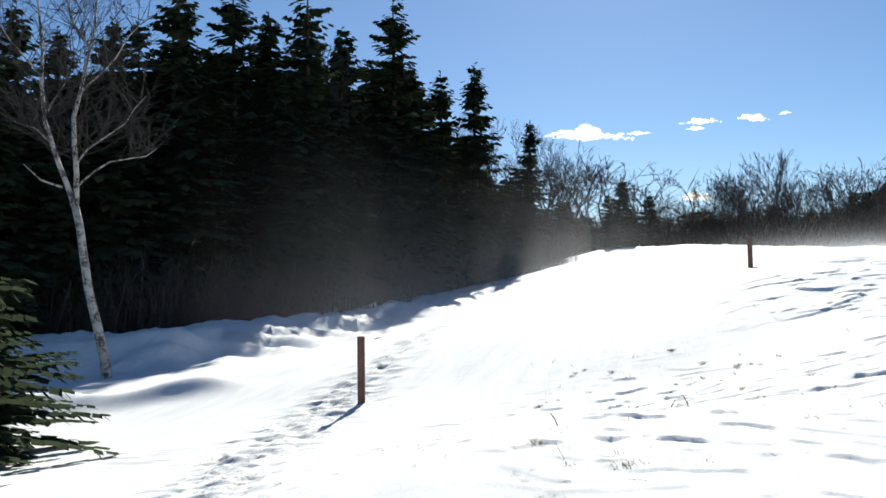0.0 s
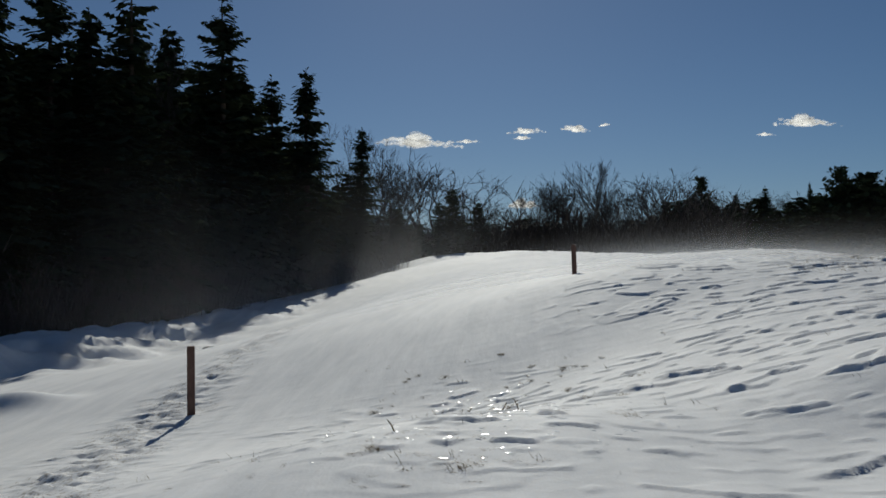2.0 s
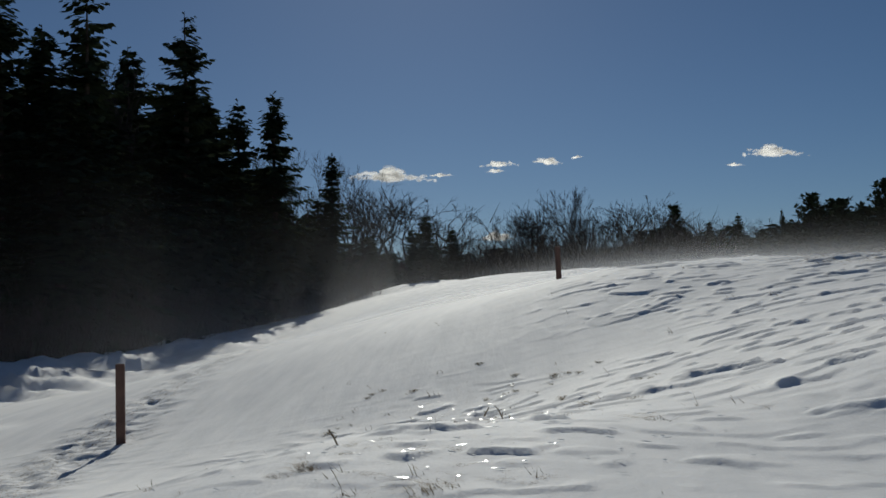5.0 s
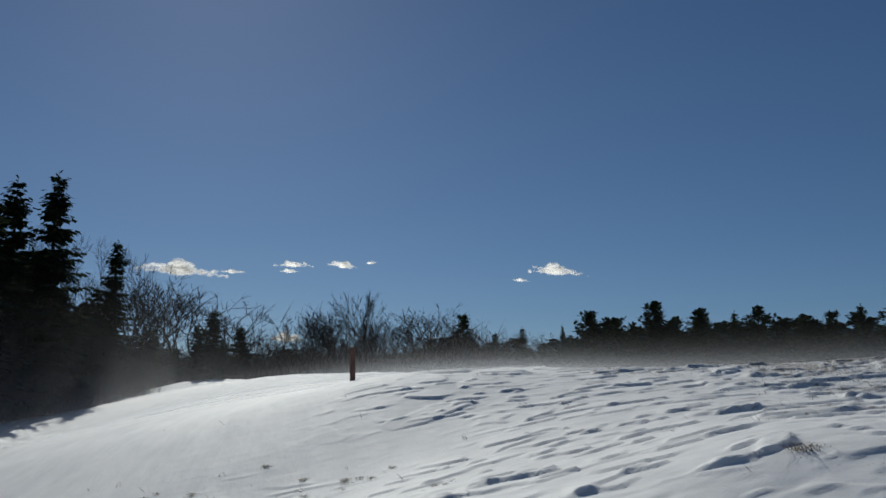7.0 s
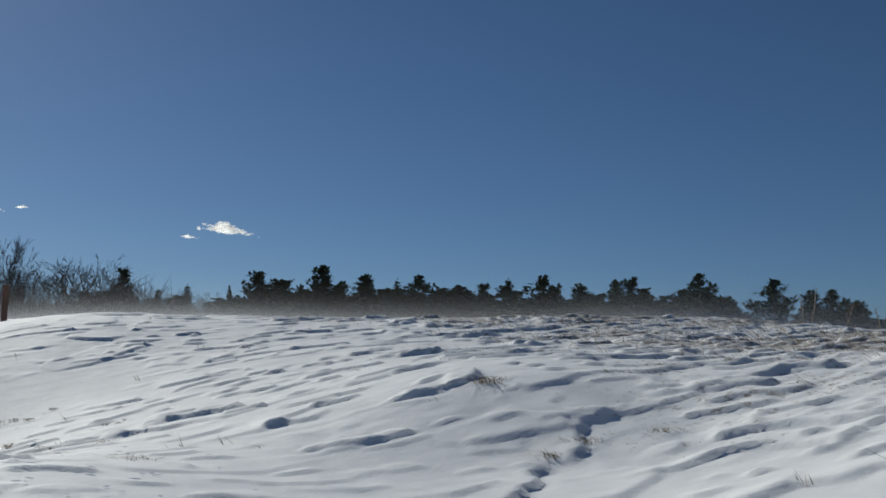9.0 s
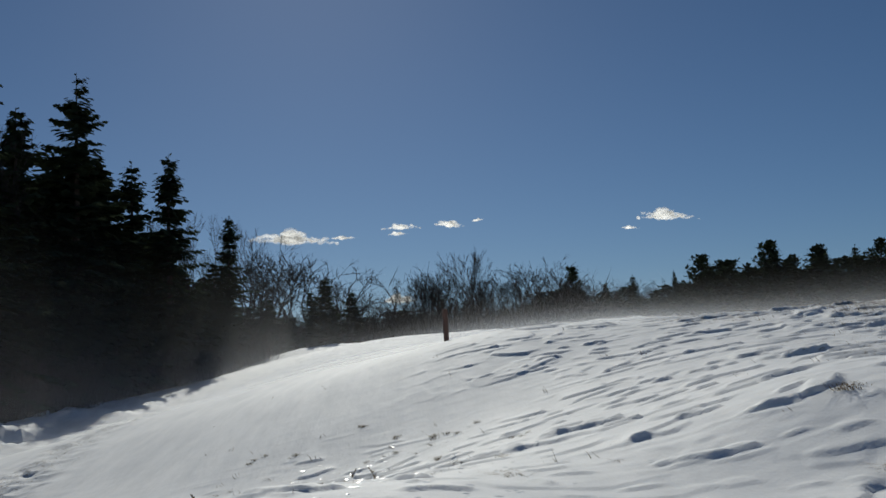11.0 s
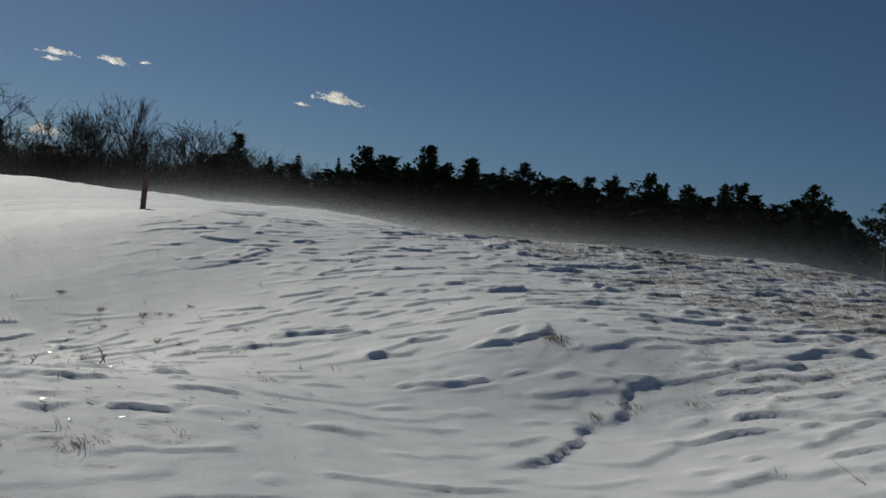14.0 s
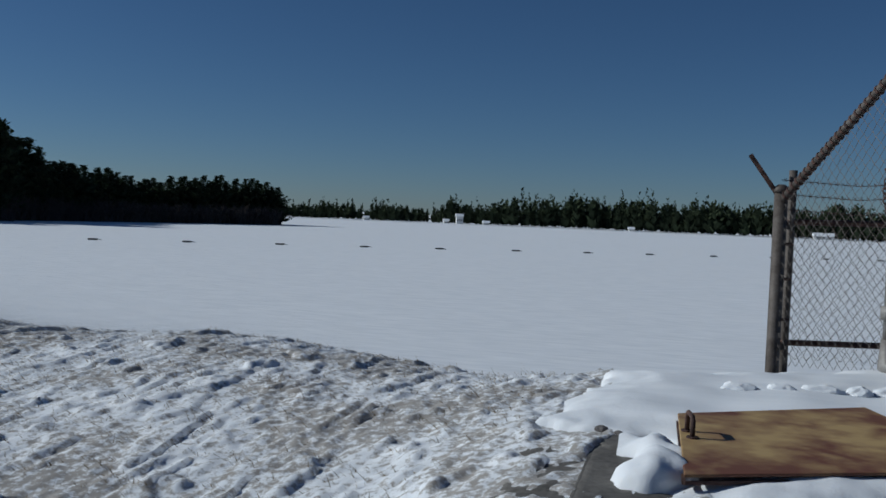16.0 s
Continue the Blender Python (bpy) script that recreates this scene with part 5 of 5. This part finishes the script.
part("foot", bevelled(Shape().box(pose(1.16, YB + 0.03, 0.5), 0.07, 0.05, 0.18), 0.01), RUST, BAR, "dark rusty foot")

# ---- the tipped rubbish bin ----
BIN_UP = Vector((0.80, -0.10, 0.60)).normalized()
BIN_DN = Vector((0.55, -0.05, -0.83))
BIN_DN = (BIN_DN - BIN_UP * BIN_DN.dot(BIN_UP)).normalized()
BIN_FW = BIN_UP.cross(BIN_DN).normalized()
BIN_DN, BIN_FW = BIN_DN * math.cos(0.24) + BIN_FW * math.sin(0.24), BIN_FW * math.cos(0.24) - BIN_DN * math.sin(0.24)
O = Vector((0.83, 4.66, 0.92)) - BIN_DN * 0.04
BIN_M = Matrix(((BIN_DN.x, BIN_FW.x, BIN_UP.x, O.x), (BIN_DN.y, BIN_FW.y, BIN_UP.y, O.y), (BIN_DN.z, BIN_FW.z, BIN_UP.z, O.z), (0, 0, 0, 1)))
BIN = thing("wheeled_bin", BIN_M, "taupe plastic wheeled rubbish bin tipped on its edge", "bin")


def frustum(x0, x1, y0, y1, z0, z1, gx, gy):
    """A box that widens upwards by gx and gy on each side."""
    v = [(x0, y0, z0), (x1, y0, z0), (x1, y1, z0), (x0, y1, z0), (x0 - gx, y0 - gy, z1), (x1 + gx, y0 - gy, z1), (x1 + gx, y1 + gy, z1), (x0 - gx, y1 + gy, z1)]
    return Shape().add(v, [(3, 2, 1, 0), (4, 5, 6, 7), (0, 1, 5, 4), (1, 2, 6, 5), (2, 3, 7, 6), (3, 0, 4, 7)])


part("body", bevelled(frustum(-0.05, 0.72, -0.29, 0.29, 0.04, 0.95, 0.03, 0.02), 0.07, 5), PLASTIC, BIN, "", True)
part("rim", bevelled(Shape().box(pose(0.28, 0, 0.97), 0.36, 0.34, 0.03), 0.02, 3), PLASTIC, BIN, "", True)
part("lid", bevelled(Shape().box(pose(0.28, 0, 1.03), 0.38, 0.35, 0.035), 0.03, 3), PLASTIC, BIN, "", True)
for u in (0.16, 0.36):
    part("seam", Shape().box(pose(u, -0.288 if BIN_FW.y > 0 else 0.288, 0.5), 0.004, 0.010, 0.40), RUBBER, BIN)
for v in (-0.24,):
    wh = part("wheel", Shape(), RUBBER, BIN)
    bm = bmesh.new()
    prof = [(0.058, -0.024), (0.066, -0.034), (0.086, -0.030), (0.094, -0.012), (0.094, 0.012), (0.086, 0.030), (0.066, 0.034), (0.058, 0.024)]
    rows_ = []
    for i in range(28):
        a_ = 2 * math.pi * i / 28
        rows_.append([bm.verts.new((r * math.cos(a_) - 0.06, v + w_, r * math.sin(a_) + 0.03)) for r, w_ in prof])
    for i in range(28):
        for j in range(len(prof) - 1):
            bm.faces.new((rows_[i][j], rows_[i][j + 1], rows_[(i + 1) % 28][j + 1], rows_[(i + 1) % 28][j]))
    me = bpy.data.meshes.new("wheel")
    bm.to_mesh(me)
    bm.free()
    me.materials.append(RUBBER)
    me.polygons.foreach_set("use_smooth", [True] * len(me.polygons))
    wh.data = me
    for k in range(5):
        a_ = 2 * math.pi * k / 5
        part("spoke", Shape().tube([(-0.06, v, 0.03), (-0.06 + 0.06 * math.cos(a_), v, 0.03 + 0.06 * math.sin(a_))], 0.008, 5), RUBBER, wh)
    part("hub", Shape().tube([(-0.06, v - 0.018, 0.03), (-0.06, v + 0.018, 0.03)], 0.062, 16), RUBBER, wh, "dark hub", True)
part("axle", Shape().tube([(0, -0.28, 0.03), (0, 0.28, 0.03)], 0.012, 8), RUST, BIN)

# ---- clouds ----
CLOUD = bpy.data.materials.new("cloud_vapour")
CLOUD.use_nodes = True
cn, cl = CLOUD.node_tree.nodes, CLOUD.node_tree.links
cn.remove(cn["Principled BSDF"])
tr, tl, df = cn.new("ShaderNodeBsdfTransparent"), cn.new("ShaderNodeBsdfTranslucent"), cn.new("ShaderNodeBsdfDiffuse")
tl.inputs[0].default_value = df.inputs[0].default_value = (0.95, 0.95, 0.95, 1)
m1, m2 = cn.new("ShaderNodeMixShader"), cn.new("ShaderNodeMixShader")
m1.inputs[0].default_value = 0.35
cl.new(tl.outputs[0], m1.inputs[1])
cl.new(df.outputs[0], m1.inputs[2])
ct, cnz = cn.new("ShaderNodeTexCoord"), cn.new("ShaderNodeTexNoise")
cnz.inputs["Scale"].default_value, cnz.inputs["Detail"].default_value = 0.03, 6
cl.new(ct.outputs["Object"], cnz.inputs["Vector"])
cr = cn.new("ShaderNodeMapRange")
cr.inputs[1].default_value, cr.inputs[2].default_value = 0.3, 0.65
cr.inputs[3].default_value, cr.inputs[4].default_value = 0.08, 0.34
cl.new(cnz.outputs[0], cr.inputs[0])
cl.new(cr.outputs[0], m2.inputs[0])
cl.new(tr.outputs[0], m2.inputs[1])
cl.new(m1.outputs[0], m2.inputs[2])
cl.new(m2.outputs[0], cn["Material Output"].inputs[0])


def cloud(az, el, width, height, seed, slant=0.0):
    """A small fair-weather cloud of many overlapping puffs; sizes in degrees."""
    d = 3000
    rnd = random.Random(seed)
    a, e = radians(az), radians(el)
    c = Vector((math.sin(a) * math.cos(e), math.cos(a) * math.cos(e), math.sin(e))) * d
    right = Vector((math.cos(a), -math.sin(a), 0))
    back = Vector((math.sin(a), math.cos(a), 0))
    w, h = d * math.tan(radians(width)) / 2, d * math.tan(radians(height)) / 2
    bm = bmesh.new()
    for k in range(130):
        u = max(-1, min(1, rnd.gauss(-0.08, 0.42)))
        top = max(0.05, 1 - abs(u + 0.15) ** 1.2) * (0.75 + 0.25 * math.sin(u * 9 + seed))
        v = -0.55 + 1.5 * rnd.random() * top
        r = h * rnd.uniform(0.16, 0.40) * (0.35 + 0.65 * top)
        q = right * u * w + Vector((0, 0, v * h * 0.75 + slant * u * h)) + back * rnd.uniform(-1, 1) * h
        bmesh.ops.create_icosphere(bm, subdivisions=2, radius=r, matrix=Matrix.Translation(q) @ Matrix.Rotation(-a, 4, "Z") @ Matrix.Diagonal((1.9, 1.2, 0.75, 1)))
    for v in bm.verts:
        v.co += Vector((1, 1, 1)) * noise.noise(v.co * 0.05) * h * 0.25
    me = bpy.data.meshes.new("cloud")
    bm.to_mesh(me)
    bm.free()
    me.polygons.foreach_set("use_smooth", [True] * len(me.polygons))
    me.materials.append(CLOUD)
    ob = new("cloud", me)
    ob.location = c
    ob.visible_shadow = False
    return tagged(ob, "small white fair-weather cloud", "cloud", "clouds", "structure")


for k, c in enumerate(((-76.1, 8.35, 3.6, 1.0, -0.35), (-78.3, 7.75, 1.0, 0.28, -0.3), (-92.0, 8.55, 2.4, 0.55, 0.0), (-92.3, 8.15, 1.1, 0.35, 0.1), (-89.1, 8.6, 1.7, 0.65, -0.35), (-87.4, 8.75, 0.7, 0.25, 0.4), (-98.5, 8.05, 5.0, 1.25, -0.1), (-95.6, 8.0, 1.8, 0.35, 0.0), (-92.3, 4.2, 1.8, 0.9, 0.0))):
    cloud(c[0], c[1], c[2], c[3], 40 + k, c[4])

# ---- haze of low blown snow, painted on translucent sheets ----
VEIL = bpy.data.materials.new("blown_snow_haze")
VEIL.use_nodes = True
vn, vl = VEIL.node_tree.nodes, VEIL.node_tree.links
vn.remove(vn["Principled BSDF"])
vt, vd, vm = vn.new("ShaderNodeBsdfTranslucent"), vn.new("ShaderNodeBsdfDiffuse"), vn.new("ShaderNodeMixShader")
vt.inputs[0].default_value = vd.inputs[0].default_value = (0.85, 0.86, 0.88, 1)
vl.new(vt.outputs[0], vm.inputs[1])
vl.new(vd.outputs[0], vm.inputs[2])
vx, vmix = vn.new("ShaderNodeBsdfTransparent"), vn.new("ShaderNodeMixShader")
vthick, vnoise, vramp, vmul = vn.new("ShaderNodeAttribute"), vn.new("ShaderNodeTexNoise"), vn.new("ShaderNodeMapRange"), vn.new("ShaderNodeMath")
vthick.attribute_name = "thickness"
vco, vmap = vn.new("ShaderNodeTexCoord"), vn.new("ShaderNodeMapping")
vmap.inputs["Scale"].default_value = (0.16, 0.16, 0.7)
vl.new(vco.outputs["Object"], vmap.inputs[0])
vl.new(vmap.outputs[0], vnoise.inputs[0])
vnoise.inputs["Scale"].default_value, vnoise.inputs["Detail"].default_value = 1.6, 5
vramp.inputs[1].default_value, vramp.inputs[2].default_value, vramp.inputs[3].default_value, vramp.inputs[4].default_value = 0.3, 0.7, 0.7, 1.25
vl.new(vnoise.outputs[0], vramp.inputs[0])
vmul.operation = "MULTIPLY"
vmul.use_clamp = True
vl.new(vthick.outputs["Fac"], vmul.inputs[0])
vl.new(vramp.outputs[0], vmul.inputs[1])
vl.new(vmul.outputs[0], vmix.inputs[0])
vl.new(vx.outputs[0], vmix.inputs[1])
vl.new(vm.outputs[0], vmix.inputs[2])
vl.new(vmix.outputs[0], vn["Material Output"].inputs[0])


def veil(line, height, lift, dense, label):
    """A translucent sheet over the ground along a line, painting drifting-snow haze that fades upwards."""
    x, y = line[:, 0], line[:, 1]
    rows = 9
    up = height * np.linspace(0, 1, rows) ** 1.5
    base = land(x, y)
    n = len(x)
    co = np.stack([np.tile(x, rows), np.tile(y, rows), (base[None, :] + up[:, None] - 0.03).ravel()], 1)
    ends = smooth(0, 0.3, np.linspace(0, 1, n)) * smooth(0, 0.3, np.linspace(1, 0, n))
    # the haze is painted as opacity, densest at the ground
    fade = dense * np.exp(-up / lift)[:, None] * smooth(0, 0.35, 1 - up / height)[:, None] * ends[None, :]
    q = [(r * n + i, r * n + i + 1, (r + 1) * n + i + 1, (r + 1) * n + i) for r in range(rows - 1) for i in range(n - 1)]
    me = bpy.data.meshes.new("snow_haze_sheet")
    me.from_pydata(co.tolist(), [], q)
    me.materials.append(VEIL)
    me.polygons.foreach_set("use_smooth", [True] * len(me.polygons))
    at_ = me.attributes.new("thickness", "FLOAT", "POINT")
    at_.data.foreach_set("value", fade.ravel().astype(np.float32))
    ob = new("snow_haze_sheet", me)
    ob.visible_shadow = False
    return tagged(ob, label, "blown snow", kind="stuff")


# three sheets along the crest stand in for the blown-snow haze
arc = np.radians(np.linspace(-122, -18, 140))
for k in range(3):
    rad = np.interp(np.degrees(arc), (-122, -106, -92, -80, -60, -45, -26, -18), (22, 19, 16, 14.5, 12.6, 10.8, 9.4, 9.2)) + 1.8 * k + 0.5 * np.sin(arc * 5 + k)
    veil(np.stack([rad * np.sin(arc), rad * np.cos(arc)], 1), 0.95, 0.15, 0.42, "translucent sheet painting the haze of fine snow blown over the hill")
# taller sheets: powder-snow haze plus a painted lens veil that lightens the forest
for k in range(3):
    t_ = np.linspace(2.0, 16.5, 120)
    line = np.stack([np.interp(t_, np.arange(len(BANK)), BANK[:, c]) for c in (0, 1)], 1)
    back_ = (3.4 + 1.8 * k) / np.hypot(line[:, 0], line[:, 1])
    veil(line * (1 - back_)[:, None], 7.0, 2.0, 0.08, "translucent haze sheet for powder snow, lightening the forest behind the bank")
